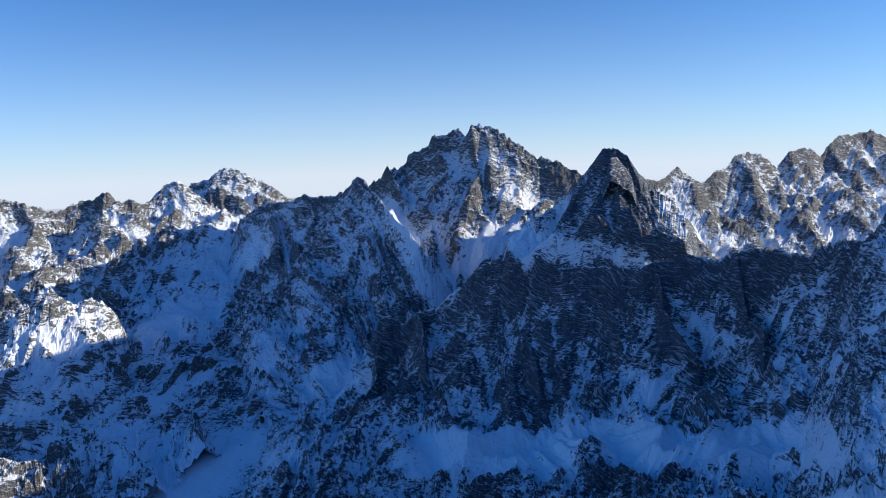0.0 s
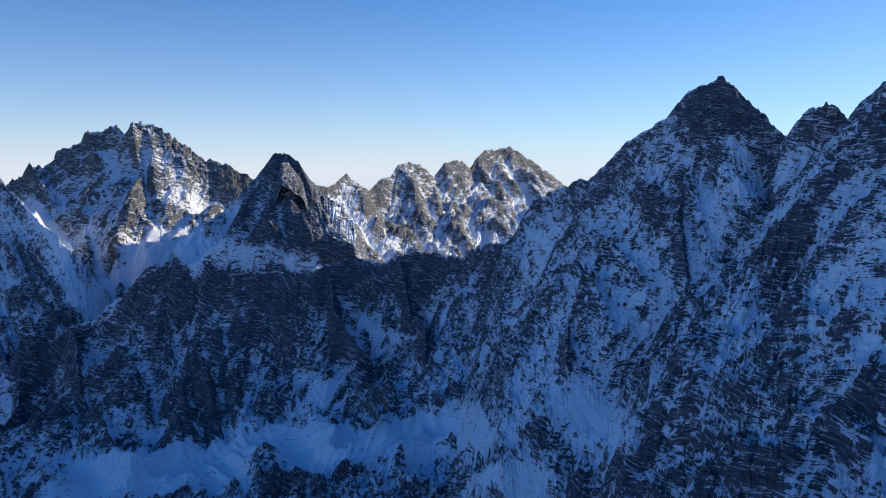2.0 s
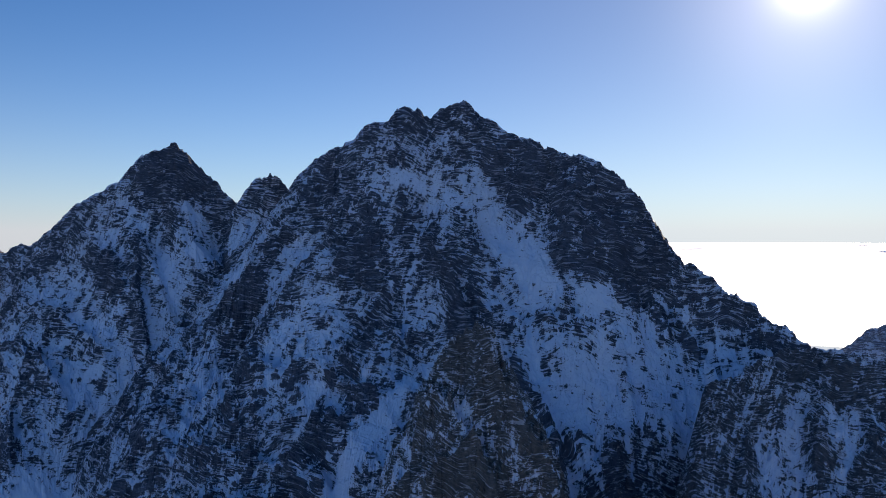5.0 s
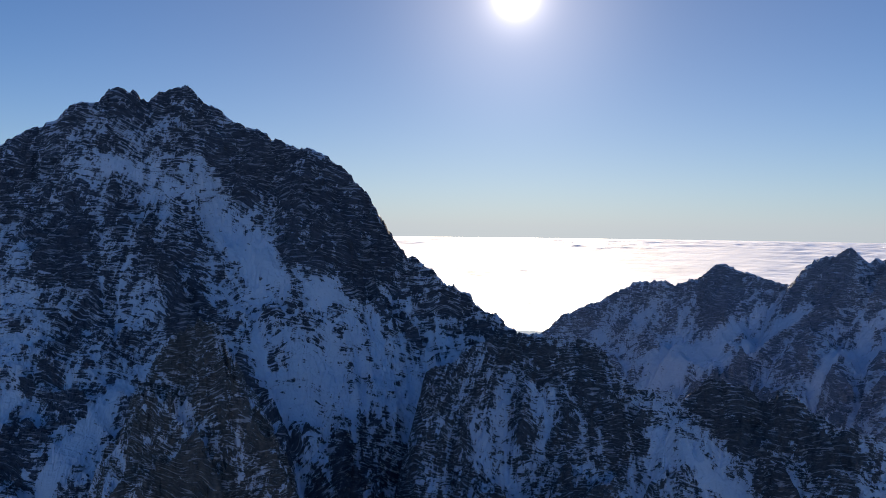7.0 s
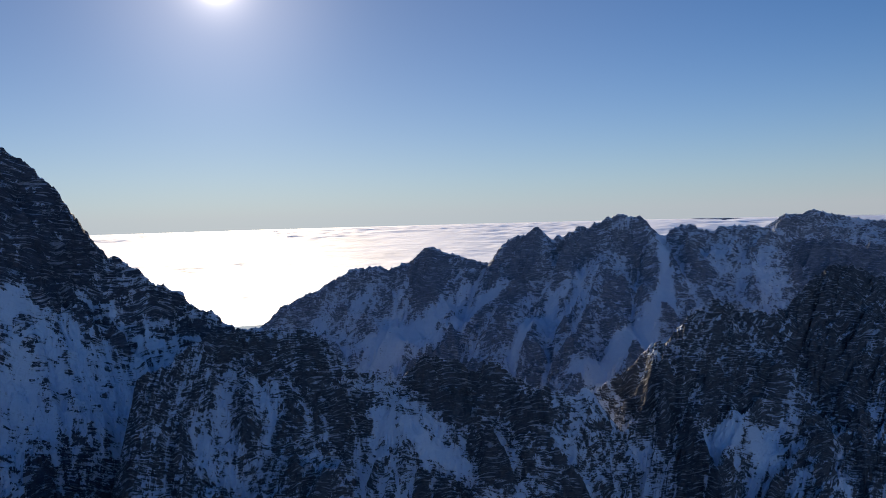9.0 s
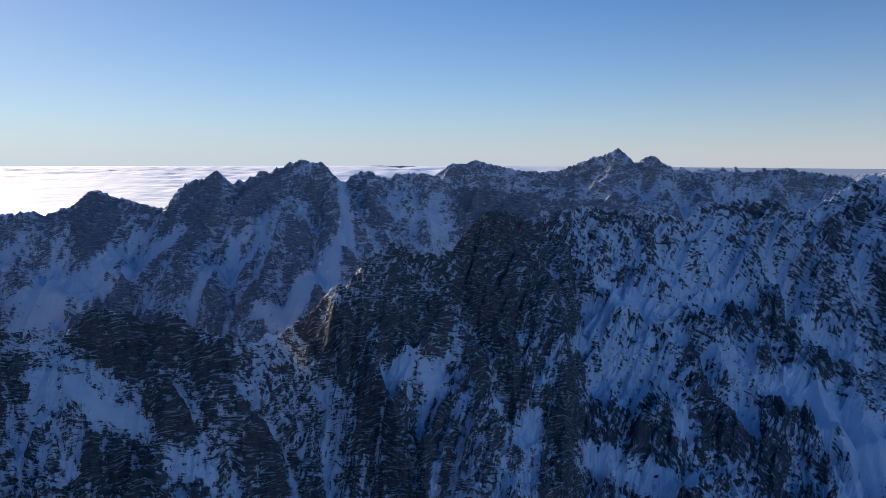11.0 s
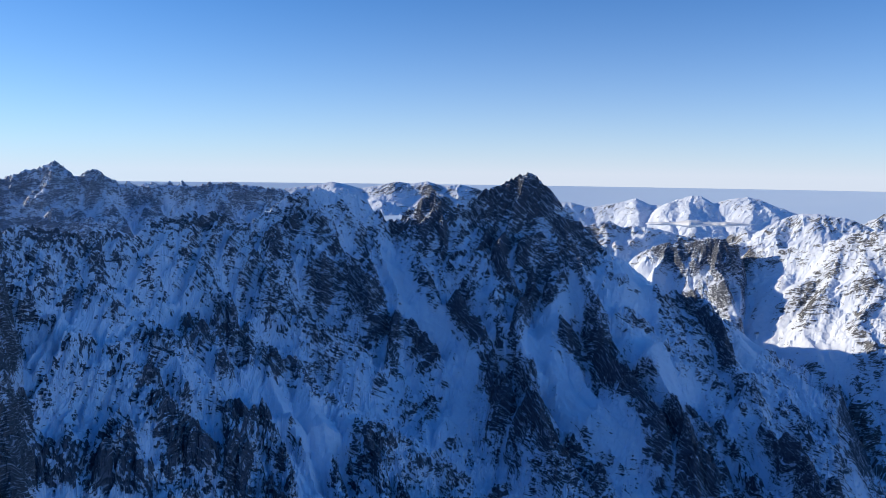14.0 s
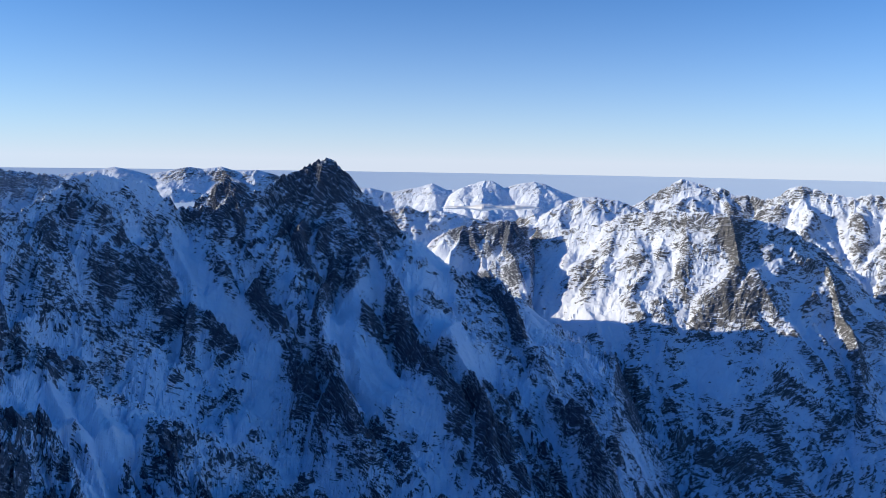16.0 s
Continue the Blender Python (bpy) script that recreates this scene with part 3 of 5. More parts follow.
patch(174.1, -13.2, 176.6, -16.9, 1.75, 1.0)
patch(176.6, -16.9, 180.1, -18.7, 1.75, 1.0)
patch(176.6, -9.9, 181.0, -9.5, 1.17, 0.7)
patch(180.8, -12.6, 183.5, -16.0, 1.17, 0.7)
patch(168.5, -13.7, 167.8, -17.7, 1.08, 0.8)
patch(167.8, -17.7, 165.4, -20.2, 1.08, 0.8)
patch(178.7, -6.6, 182.7, -7.8, 1.25, 0.7)
patch(184.2, -9.0, 187.2, -12.1, 0.83, -1.1)
patch(183.6, -5.3, 187.3, -5.1, 1.17, -0.7)
patch(177.1, -11.3, 181.0, -14.5, 1.58, -0.8)
patch(182.4, -16.9, 186.7, -19.0, 1.88, -0.6)
patch(188.6, -16.4, 192.9, -19.9, 1.88, -0.6)
patch(184.7, -21.5, 188.9, -22.6, 2.08, -0.6)
patch(196.3, -13.3, 194.6, -15.8, 1.25, -0.4)
patch(197.7, -17.0, 203.9, -19.6, 2.92, -0.85)
patch(203.5, -13.9, 205.8, -15.0, 1.25, -0.7)
patch(178.3, -7.1, 181.6, -7.4, 1.33, 0.6)
patch(187.5, -9.2, 188.4, -11.6, 0.83, 1.0)
patch(188.4, -11.6, 194.4, -12.0, 0.83, 1.0)
patch(181.8, -12.8, 184.4, -15.1, 1.17, 0.7)
patch(189.3, -12.4, 192.6, -14.5, 1.0, 0.4)
patch(200.7, -13.6, 202.3, -16.3, 1.17, 0.8)
patch(194.7, -17.4, 196.9, -21.6, 1.25, 0.6)
patch(192.2, -7.3, 191.9, -9.4, 0.58, -0.7)
patch(199.0, -8.4, 200.8, -9.8, 1.58, -0.7)
patch(202.1, -4.4, 202.8, -9.6, 1.17, -0.8)
patch(197.7, -11.6, 201.3, -12.0, 0.92, -0.5)
patch(189.4, -7.1, 195.1, -4.8, 2.0, 0.6)
patch(189.9, -9.9, 194.3, -10.8, 1.17, 0.8)
patch(-0.6, -16.0, 7.8, -16.9, 1.17, -0.6)
patch(-5.3, -12.0, -3.9, -16.1, 1.17, -0.5)
patch(12.2, 0.5, 10.8, -3.7, 1.42, -0.9)
patch(13.8, -1.3, 15.4, -5.1, 0.75, -0.9)
patch(-4.5, -5.1, -3.1, -8.9, 1.0, -0.5)
patch(-12.8, -9.7, -10.1, -13.1, 1.58, -0.4)
patch(7.0, -5.9, 14.1, -6.8, 0.83, 1.1)
patch(3.2, -5.1, -0.3, -8.7, 1.08, 0.9)
patch(-4.0, -2.7, -0.3, -9.1, 0.46, 0.9)
patch(16.2, -8.8, 19.1, -12.6, 0.46, 0.8)
patch(14.8, -16.3, 18.2, -14.6, 0.58, 0.7)
patch(-2.5, -19.8, 7.7, -19.7, 1.08, 1.0)
patch(7.7, -19.7, 26.0, -19.1, 1.08, 1.0)
patch(32.6, -18.6, 36.2, -17.5, 1.58, 1.1)
patch(27.2, -23.0, 30.7, -22.5, 1.17, 1.0)
patch(-16.9, -7.7, -14.7, -6.4, 1.17, 0.5)
patch(10.3, -20.6, 11.6, -22.2, 1.17, -0.7)
patch(26.8, -20.2, 28.0, -21.3, 1.0, -0.8)
patch(31.5, -19.5, 32.2, -20.2, 1.17, -0.6)
patch(42.0, 4.3, 45.3, 4.7, 1.42, -0.8)
patch(46.6, -4.0, 47.9, -10.2, 1.33, -0.8)
patch(48.7, -4.4, 47.9, -14.3, 1.17, -0.7)
patch(44.1, -4.4, 44.5, -7.7, 0.58, -0.7)
patch(68.2, 5.2, 77.2, -1.8, 2.42, -0.85)
patch(71.4, -0.7, 80.8, -7.9, 1.08, -1.0)
patch(64.9, -7.4, 65.8, -11.4, 1.58, -1.0)
patch(67.4, -10.5, 69.5, -15.0, 1.0, -0.9)
patch(62.7, -17.1, 68.4, -18.9, 2.0, -0.8)
patch(56.2, -1.8, 54.0, 2.0, 2.0, -0.55)
patch(59.2, -4.2, 57.1, -7.6, 1.58, -0.7)
patch(56.4, -12.6, 53.0, -15.9, 1.42, -0.7)
patch(39.2, -1.9, 40.4, -3.2, 1.0, -0.5)
patch(39.6, -18.7, 42.1, -19.2, 1.42, -0.6)
patch(44.5, 1.4, 44.9, 1.2, 0.58, 0.9)
patch(59.0, 4.1, 60.3, 3.7, 0.92, 0.9)
patch(64.3, 3.3, 69.5, -2.4, 1.58, 0.55)
patch(70.3, -1.9, 74.4, -4.6, 1.42, 0.65)
patch(74.4, -4.6, 77.3, -6.7, 1.42, 0.5)
patch(69.3, -8.8, 76.7, -9.8, 1.83, 0.45)
patch(71.3, -12.5, 80.3, -14.5, 2.0, 0.4)
patch(60.5, -10.8, 57.2, -15.8, 0.83, 1.0)
patch(57.2, -15.8, 54.3, -20.5, 0.83, 1.0)
patch(54.6, -7.7, 53.0, -11.8, 0.75, 0.7)
patch(42.8, -7.7, 45.3, -1.9, 0.83, 0.55)
patch(45.3, -1.9, 47.8, -1.0, 0.75, 0.6)
patch(34.0, -16.8, 37.2, -19.3, 1.33, 1.2)
patch(38.0, -9.2, 38.6, -9.5, 0.42, 0.9)
patch(30.7, -5.1, 31.6, -5.3, 0.54, 0.8)
patch(25.0, -18.2, 26.3, -18.6, 1.08, 1.0)
patch(50.7, 3.2, 48.6, 1.9, 0.75, -0.5)
patch(32.6, -3.5, 38.0, -6.0, 1.67, 0.2)
patch(101.7, -11.0, 111.7, -14.9, 1.5, -0.6)
patch(106.9, -18.4, 112.8, -20.5, 1.92, -0.5)
patch(120.9, -12.0, 124.3, -13.7, 1.92, -0.7)
patch(131.1, -5.3, 129.9, -9.5, 1.75, -0.7)
patch(120.9, -15.3, 121.7, -20.2, 0.54, -0.9)
patch(130.4, -16.6, 133.4, -16.9, 0.92, -0.8)
patch(100.8, -15.4, 109.8, -23.2, 0.62, 0.9)
patch(124.3, -15.3, 126.0, -15.4, 1.5, 0.6)
patch(120.2, -4.5, 120.1, -7.4, 0.33, 0.9)
patch(114.2, -12.2, 118.4, -9.4, 0.58, 1.0)
patch(98.7, -10.0, 102.9, -8.0, 1.08, 0.8)
patch(117.5, -16.8, 117.4, -22.7, 0.75, 0.5)
patch(-29.5, -14.2, -21.0, -20.4, 2.92, 0.45)
patch(-19.0, -9.5, -15.3, -12.3, 1.67, 0.3)
patch(62.6, 9.6, 65.8, 8.6, 1.05, -1.1)
patch(59.0, 8.7, 61.2, 8.2, 1.1, -0.8)
patch(-26.0, -11.2, -17.7, -20.7, 4.58, 0.5)
patch(-14.7, -17.4, -8.9, -22.0, 2.08, 0.3)
patch(130.7, -3.8, 151.1, -3.2, 0.38, -0.6)
patch(190.5, -13.9, 203.9, -19.6, 3.33, 0.35)
patch(71.1, -10.0, 85.8, -18.1, 3.75, 0.3)
patch(96.8, -10.5, 102.0, -15.5, 1.67, 0.3)
patch(54.2, 2.6, 56.8, -1.1, 2.5, -0.5)
patch(57.8, -4.1, 54.8, -9.2, 1.88, -0.5)
patch(60.3, 2.4, 61.4, -1.5, 1.5, -0.5)
patch(63.3, 7.6, 67.8, 5.8, 1.67, -0.4)
patch(41.5, 5.1, 44.9, 3.8, 1.67, -0.45)
patch(42.3, 2.1, 40.7, -1.7, 1.67, -0.3)
patch(188.7, -12.7, 195.0, -16.4, 2.5, -0.4)

# ---- mountains: crest and spurs as (bearing in degrees, distance, height against the eye) ----
A1_LINES = []
A1_LINES.append([(-31.75, 2600, -13.4), (-29.91, 2600, -25.8), (-28.67, 2580, -45.1), (-27.54, 2600, -58.4), (-26.57, 2600, -74.6), (-25.96, 2620, -56.0), (-25.33, 2620, -50.7), (-24.62, 2620, -41.9), (-23.71, 2600, -19.3), (-23.27, 2600, -34.2), (-22.7, 2620, -53.5), (-22.08, 2620, -47.9), (-21.16, 2640, -68.4), (-20.38, 2680, -40.1), (-19.89, 2700, -10.0), (-19.15, 2700, 10.8), (-18.58, 2720, -7.1), (-17.87, 2740, -46.7), (-15.84, 2760, -110.1), (-14.29, 2760, -127.8)])
A1_LINES.append([(-23.71, 2596, -19.3), (-24.36, 2524, -88.3), (-25.86, 2455, -147.1), (-27.15, 2375, -193.2)])
A1_LINES.append([(-28.67, 2576, -45.0), (-28.14, 2504, -110.0), (-29.27, 2380, -178.2), (-29.65, 2321, -202.4)])
A1_LINES.append([(-19.15, 2696, 10.8), (-18.46, 2635, -52.8), (-17.4, 2569, -107.7), (-18.36, 2314, -208.6)])
A2_LINES = []
A2_LINES.append([(-19.61, 3000, -77.9), (-18.0, 3000, -2.9), (-17.15, 3000, 3.6), (-16.55, 3000, -2.0), (-16.1, 3000, 43.2), (-15.7, 3000, 50.8), (-15.18, 3000, 37.2), (-14.71, 3000, 36.2), (-14.11, 3000, 13.9), (-13.54, 3020, -4.4), (-12.95, 3020, -14.2), (-12.39, 3040, -43.7), (-11.82, 3060, -73.8), (-10.62, 3080, -86.1), (-9.41, 3100, -107.6)])
A2_LINES.append([(-15.18, 2995, 37.1), (-14.2, 2890, -58.0), (-14.68, 2775, -123.5)])
A3_LINES = []
A3_LINES.append([(-14.89, 2350, -112.5), (-13.66, 2290, -79.6), (-12.64, 2230, -68.3), (-11.02, 2150, -59.4), (-10.19, 2110, -44.5), (-9.39, 2070, -56.9), (-7.73, 1990, -45.8), (-6.95, 1950, -22.0), (-6.35, 1920, -4.4), (-5.82, 1890, -13.2), (-5.23, 1850, -36.6), (-4.06, 1780, -88.8), (-2.86, 1720, -125.3), (-2.07, 1680, -154.4), (-1.2, 1600, -273.5)])
A3_LINES.append([(-8.78, 2034, -56.9), (-9.47, 1991, -105.1), (-10.19, 1935, -164.2), (-11.35, 1793, -228.5), (-13.56, 1708, -300.5)])
A3_LINES.append([(-5.82, 1887, -13.3), (-6.2, 1796, -119.4), (-7.67, 1690, -234.8), (-8.31, 1558, -331.6)])
A3_LINES.append([(-4.06, 1950, -97.2), (-2.93, 1707, -168.3), (-1.99, 1634, -235.4), (-1.2, 1602, -273.8)])
A4_LINES = []
A4_LINES.append([(-33.45, 1750, -284.0), (-31.26, 1750, -271.5), (-29.94, 1750, -256.4), (-28.87, 1750, -223.7), (-28.15, 1750, -203.0), (-27.64, 1750, -198.9), (-27.03, 1759, -225.4), (-26.04, 1768, -241.8), (-24.98, 1776, -238.1), (-24.39, 1785, -246.1), (-24.03, 1788, -288.3), (-23.59, 1794, -359.5)])
A4_LINES.append([(-27.64, 1747, -198.6), (-28.31, 1696, -252.5), (-29.86, 1628, -322.4), (-31.01, 1580, -370.3)])
A4_LINES.append([(-25.51, 1768, -237.6), (-27.15, 1637, -314.1), (-29.08, 1563, -376.1)])
B_LINES = []
B_LINES.append([(-6.08, 2420, -55.2), (-5.12, 2411, -21.6), (-3.92, 2399, 7.8), (-2.85, 2388, 30.2), (-2.19, 2382, 63.6), (-1.13, 2372, 78.7), (-0.48, 2365, 111.5), (0.57, 2355, 116.1), (1.29, 2348, 124.7), (1.85, 2342, 103.2), (2.38, 2337, 139.0), (3.13, 2329, 137.2), (4.02, 2320, 118.5), (4.92, 2311, 96.5), (5.4, 2306, 75.6), (6.33, 2296, 53.9), (6.94, 2290, 34.6), (8.36, 2275, 17.3), (9.17, 2267, -1.9), (10.17, 2256, -27.7), (11.76, 2239, -77.9)])
B_LINES.append([(-0.48, 2361, 111.3), (0.26, 2237, 4.0), (-0.65, 2170, -58.0), (-1.12, 2108, -101.9)])
B_LINES.append([(2.38, 2300, 136.8), (2.57, 2216, 16.4), (1.85, 2109, -75.4), (0.51, 2021, -144.7)])
B_LINES.append([(5.4, 2320, 76.1), (4.4, 2171, -34.0), (3.9, 2052, -121.3)])
B_LINES.append([(8.36, 2340, 17.8), (7.26, 2164, -85.0), (6.38, 2038, -153.3), (8.01, 2012, -182.5)])
B_LINES.append([(-3.92, 2300, 7.5), (-2.78, 2185, -87.0), (-0.79, 2001, -171.0), (0.85, 1922, -209.1)])
C_LINES = []
C_LINES.append([(-10.31, 1420, -448.6), (-8.3, 1411, -412.7), (-7.99, 1407, -387.5), (-6.72, 1398, -342.7), (-5.21, 1389, -264.0), (-4.42, 1383, -253.3), (-3.4, 1375, -271.0), (-2.3, 1368, -250.2), (-1.01, 1361, -243.0), (0.32, 1352, -215.3), (1.64, 1343, -185.0), (2.73, 1335, -161.8), (3.8, 1329, -152.1), (7.14, 1305, -158.2), (11.25, 1278, -164.2), (14.47, 1262, -155.8), (15.85, 1273, -151.0), (17.41, 1273, -145.0), (19.69, 1268, -150.7), (20.62, 1261, -138.5), (21.72, 1254, -134.3), (23.23, 1243, -134.9), (24.58, 1224, -139.3), (25.62, 1210, -140.7), (25.96, 1200, -125.8), (26.97, 1188, -116.5), (29.04, 1125, -104.7), (30.08, 1103, -115.6), (31.56, 1081, -153.1), (33.46, 1049, -210.3)])
C_LINES.append([(15.26, 1265, -159.0), (16.01, 1210, -235.1), (17.93, 1150, -289.1), (13.92, 1090, -341.5)])
C_LINES.append([(20.62, 1259, -138.3), (21.72, 1189, -228.1), (23.56, 1025, -281.4)])
C_LINES.append([(-4.42, 1380, -253.0), (-5.87, 1333, -327.9), (-6.89, 1242, -379.6), (-11.22, 1221, -411.9), (-13.11, 1088, -437.5)])
C_LINES.append([(-2.3, 1366, -249.8), (-1.62, 1251, -322.5), (-0.49, 1126, -369.4)])
TOWER_LINES = []
TOWER_LINES.append([(4.66, 1459, -151.4), (6.78, 1450, -122.2), (8.27, 1446, -78.7), (9.32, 1445, -53.4), (10.57, 1442, -20.2), (11.07, 1439, -0.1), (11.57, 1435, 25.8), (12.06, 1432, 29.4), (12.61, 1429, 27.6), (13.47, 1423, 14.5), (13.86, 1405, -5.8), (14.24, 1384, -30.6), (14.92, 1356, -73.6), (15.61, 1331, -100.9), (16.26, 1313, -123.2), (17.41, 1294, -145.5)])
TOWER_LINES.append([(12.41, 1430, 28.9), (11.36, 1386, -38.0), (9.27, 1340, -102.8), (7.98, 1295, -145.9)])
TOWER_LINES.append([(13.47, 1421, 14.5), (13.35, 1353, -58.0), (14.1, 1277, -119.0), (15.26, 1216, -157.2)])
D_LINES = []
D_LINES.append([(12.57, 1895, -53.3), (14.16, 1940, -29.0), (15.53, 1985, -45.4), (16.11, 2030, -30.1), (16.81, 2075, -11.5), (17.45, 2120, -28.8), (18.51, 2165, -56.4), (19.34, 2210, -28.2), (20.08, 2255, -19.2), (20.7, 2300, 15.3), (21.36, 2345, 17.6), (22.26, 2390, 16.2), (23.32, 2435, -24.5), (24.12, 2480, 19.6), (24.71, 2525, 25.4), (25.29, 2570, 31.3), (25.97, 2615, -0.3), (26.57, 2660, 43.1), (26.96, 2705, 60.3), (27.99, 2795, 66.1), (28.82, 2840, 77.0), (29.65, 2885, 55.0), (30.89, 2930, 13.1), (31.92, 2975, -25.7), (32.95, 3020, -69.9), (35.0, 3065, -163.8)])
E_LINES = []
E_LINES.append([(28.41, 1200, -130.3), (29.45, 1170, -103.7), (29.87, 1150, -74.1), (30.69, 1130, -45.6), (31.72, 1110, -33.6), (32.95, 1090, -25.2), (34.17, 1060, -14.7), (34.77, 1050, -13.9), (35.77, 1030, 3.8), (36.94, 1020, 30.9), (38.49, 1010, 47.1), (40.02, 1000, 61.9), (40.76, 1000, 78.7), (41.68, 1000, 95.1), (42.05, 1000, 101.6), (42.54, 1000, 96.5), (43.05, 1000, 102.9), (43.55, 1000, 107.2), (44.37, 1000, 101.2), (44.89, 1000, 89.5), (45.65, 990, 69.7), (46.49, 980, 57.4), (47.22, 970, 43.7), (47.94, 960, 30.3), (48.54, 950, -4.6)])
E_LINES.append([(43.55, 998, 107.0), (44.18, 953, 34.6), (45.02, 913, -22.7), (44.76, 869, -75.3), (43.76, 819, -128.8), (44.6, 783, -166.8)])
E_LINES.append([(40.02, 998, 61.8), (38.96, 935, -23.2), (37.05, 893, -86.1), (33.87, 843, -162.5), (33.07, 792, -206.5)])
E_LINES.append([(42.62, 997, 94.2), (41.62, 940, 9.2), (40.96, 883, -65.4), (40.71, 814, -141.6), (40.41, 766, -189.2)])
E_LINES.append([(34.17, 1058, -14.8), (33.41, 951, -106.2), (30.97, 788, -236.4), (30.14, 742, -274.6)])
F_LINES = []
F_LINES.append([(47.35, 940, 17.2), (47.97, 940, 36.5), (48.5, 940, 53.0), (49.42, 940, 62.8), (50.17, 940, 67.8), (50.75, 940, 63.1), (51.31, 930, 51.7), (51.94, 920, 37.9)])
F_LINES.append([(50.17, 939, 67.7), (49.44, 914, 23.8), (48.63, 877, -28.6)])
G_LINES = []
G_LINES.append([(50.48, 880, 29.6), (51.51, 870, 49.7), (52.13, 860, 63.6), (52.75, 850, 71.0), (53.79, 840, 83.7), (54.82, 830, 91.3), (56.27, 825, 97.4), (56.88, 820, 108.6), (57.71, 815, 113.8), (58.86, 810, 117.1), (59.25, 810, 127.5), (59.95, 810, 130.3), (61.05, 808, 128.1), (61.87, 806, 118.4), (62.51, 804, 128.3), (63.19, 802, 131.2), (64.1, 800, 135.6), (64.78, 800, 131.5), (65.47, 795, 119.2), (66.39, 790, 111.5), (66.98, 785, 105.1), (67.97, 780, 96.5), (69.13, 770, 90.6), (70.85, 760, 79.5), (72.16, 750, 72.9), (73.15, 740, 71.6), (74.36, 730, 62.4), (75.26, 725, 54.9), (75.91, 720, 49.6), (76.35, 715, 39.6), (76.78, 712, 35.6), (77.51, 700, 20.0), (78.1, 690, 5.1), (78.82, 680, -8.6), (79.55, 670, -19.2), (80.5, 660, -25.0), (81.64, 650, -32.7), (82.79, 640, -44.3), (84.75, 630, -57.0), (86.74, 610, -68.7), (87.55, 600, -72.4), (88.34, 590, -78.6)])
G_LINES.append([(51.51, 869, 49.6), (48.64, 792, -37.4), (47.0, 723, -98.2), (44.52, 654, -156.5), (43.08, 613, -187.2), (37.57, 613, -223.6)])
G_LINES.append([(61.99, 804, 119.4), (61.08, 746, 42.5), (59.11, 693, -26.1), (57.11, 638, -85.3), (53.4, 580, -147.3), (48.36, 537, -197.6)])
G_LINES.append([(64.1, 799, 135.4), (62.67, 755, 64.5), (61.56, 694, -10.6), (63.66, 652, -47.1), (64.12, 612, -75.1)])
G_LINES.append([(65.47, 794, 119.0), (69.05, 726, 25.9), (72.91, 675, -22.1), (76.21, 653, -42.5), (79.38, 627, -72.2), (82.08, 601, -94.2)])
G_LINES.append([(54.82, 829, 91.2), (54.07, 748, -1.7), (52.45, 690, -62.7), (52.92, 636, -104.8)])
NEARTOWER_LINES = []
NEARTOWER_LINES.append([(62.54, 430, -68.9), (63.13, 425, -58.6), (63.73, 420, -54.7), (64.53, 415, -50.9), (65.33, 410, -49.1), (66.13, 405, -49.2), (66.87, 400, -57.0), (67.8, 385, -71.1)])
NEARTOWER_LINES.append([(65.73, 405, -48.7), (67.41, 384, -73.7), (68.83, 377, -85.4), (69.86, 372, -99.6), (70.9, 365, -115.3), (72.11, 359, -130.3)])
NEARTOWER_LINES.append([(64.53, 414, -52.2), (63.42, 392, -85.5), (65.12, 371, -102.0), (61.45, 377, -113.7), (58.99, 379, -132.2)])
R_LINES = []
R_LINES.append([(81.71, 520, -100.5), (84.17, 550, -92.4), (86.68, 580, -81.4), (88.34, 580, -77.7), (90.0, 575, -77.9), (90.84, 572, -77.5), (92.51, 568, -79.4), (93.97, 562, -82.1), (94.78, 556, -88.9), (95.6, 550, -96.4), (96.62, 545, -105.1), (98.71, 540, -110.4), (100.16, 535, -114.8), (101.03, 532, -105.3), (102.1, 530, -98.1), (103.35, 530, -98.6), (104.58, 528, -102.6), (105.38, 526, -109.2), (106.22, 525, -103.7), (107.05, 524, -100.0), (108.05, 522, -103.8), (108.64, 520, -109.4), (109.82, 520, -115.6), (111.4, 522, -119.2), (112.95, 525, -122.4), (114.31, 530, -120.9), (114.58, 530, -142.5), (116.2, 525, -162.0), (118.3, 540, -171.8), (119.71, 560, -135.7), (120.61, 572, -95.6), (121.17, 580, -78.9), (122.65, 600, -70.2), (123.71, 612, -70.7), (124.42, 620, -76.3), (126.03, 635, -80.5), (127.51, 650, -79.9), (128.36, 660, -73.8), (129.19, 680, -63.3), (130.24, 700, -50.7), (131.28, 720, -47.8), (132.12, 735, -54.6), (133.17, 760, -63.6), (134.21, 790, -67.1), (135.44, 820, -57.4), (136.46, 840, -57.4)])
R_LINES.append([(93.97, 561, -82.0), (95.72, 532, -114.9), (96.42, 504, -146.5), (94.6, 480, -167.8)])
R_LINES.append([(102.1, 529, -98.0), (104.9, 506, -125.8), (107.26, 480, -147.3), (106.34, 460, -168.2)])
R_LINES.append([(107.05, 523, -99.8), (109.38, 505, -125.2), (112.04, 485, -154.3)])
R_LINES.append([(121.17, 579, -78.8), (120.9, 537, -130.3), (123.43, 491, -180.8), (126.04, 461, -214.2)])
R_LINES.append([(130.24, 699, -50.6), (129.01, 641, -97.9), (131.19, 606, -147.3), (132.09, 579, -176.3)])
SPIKE_LINES = []
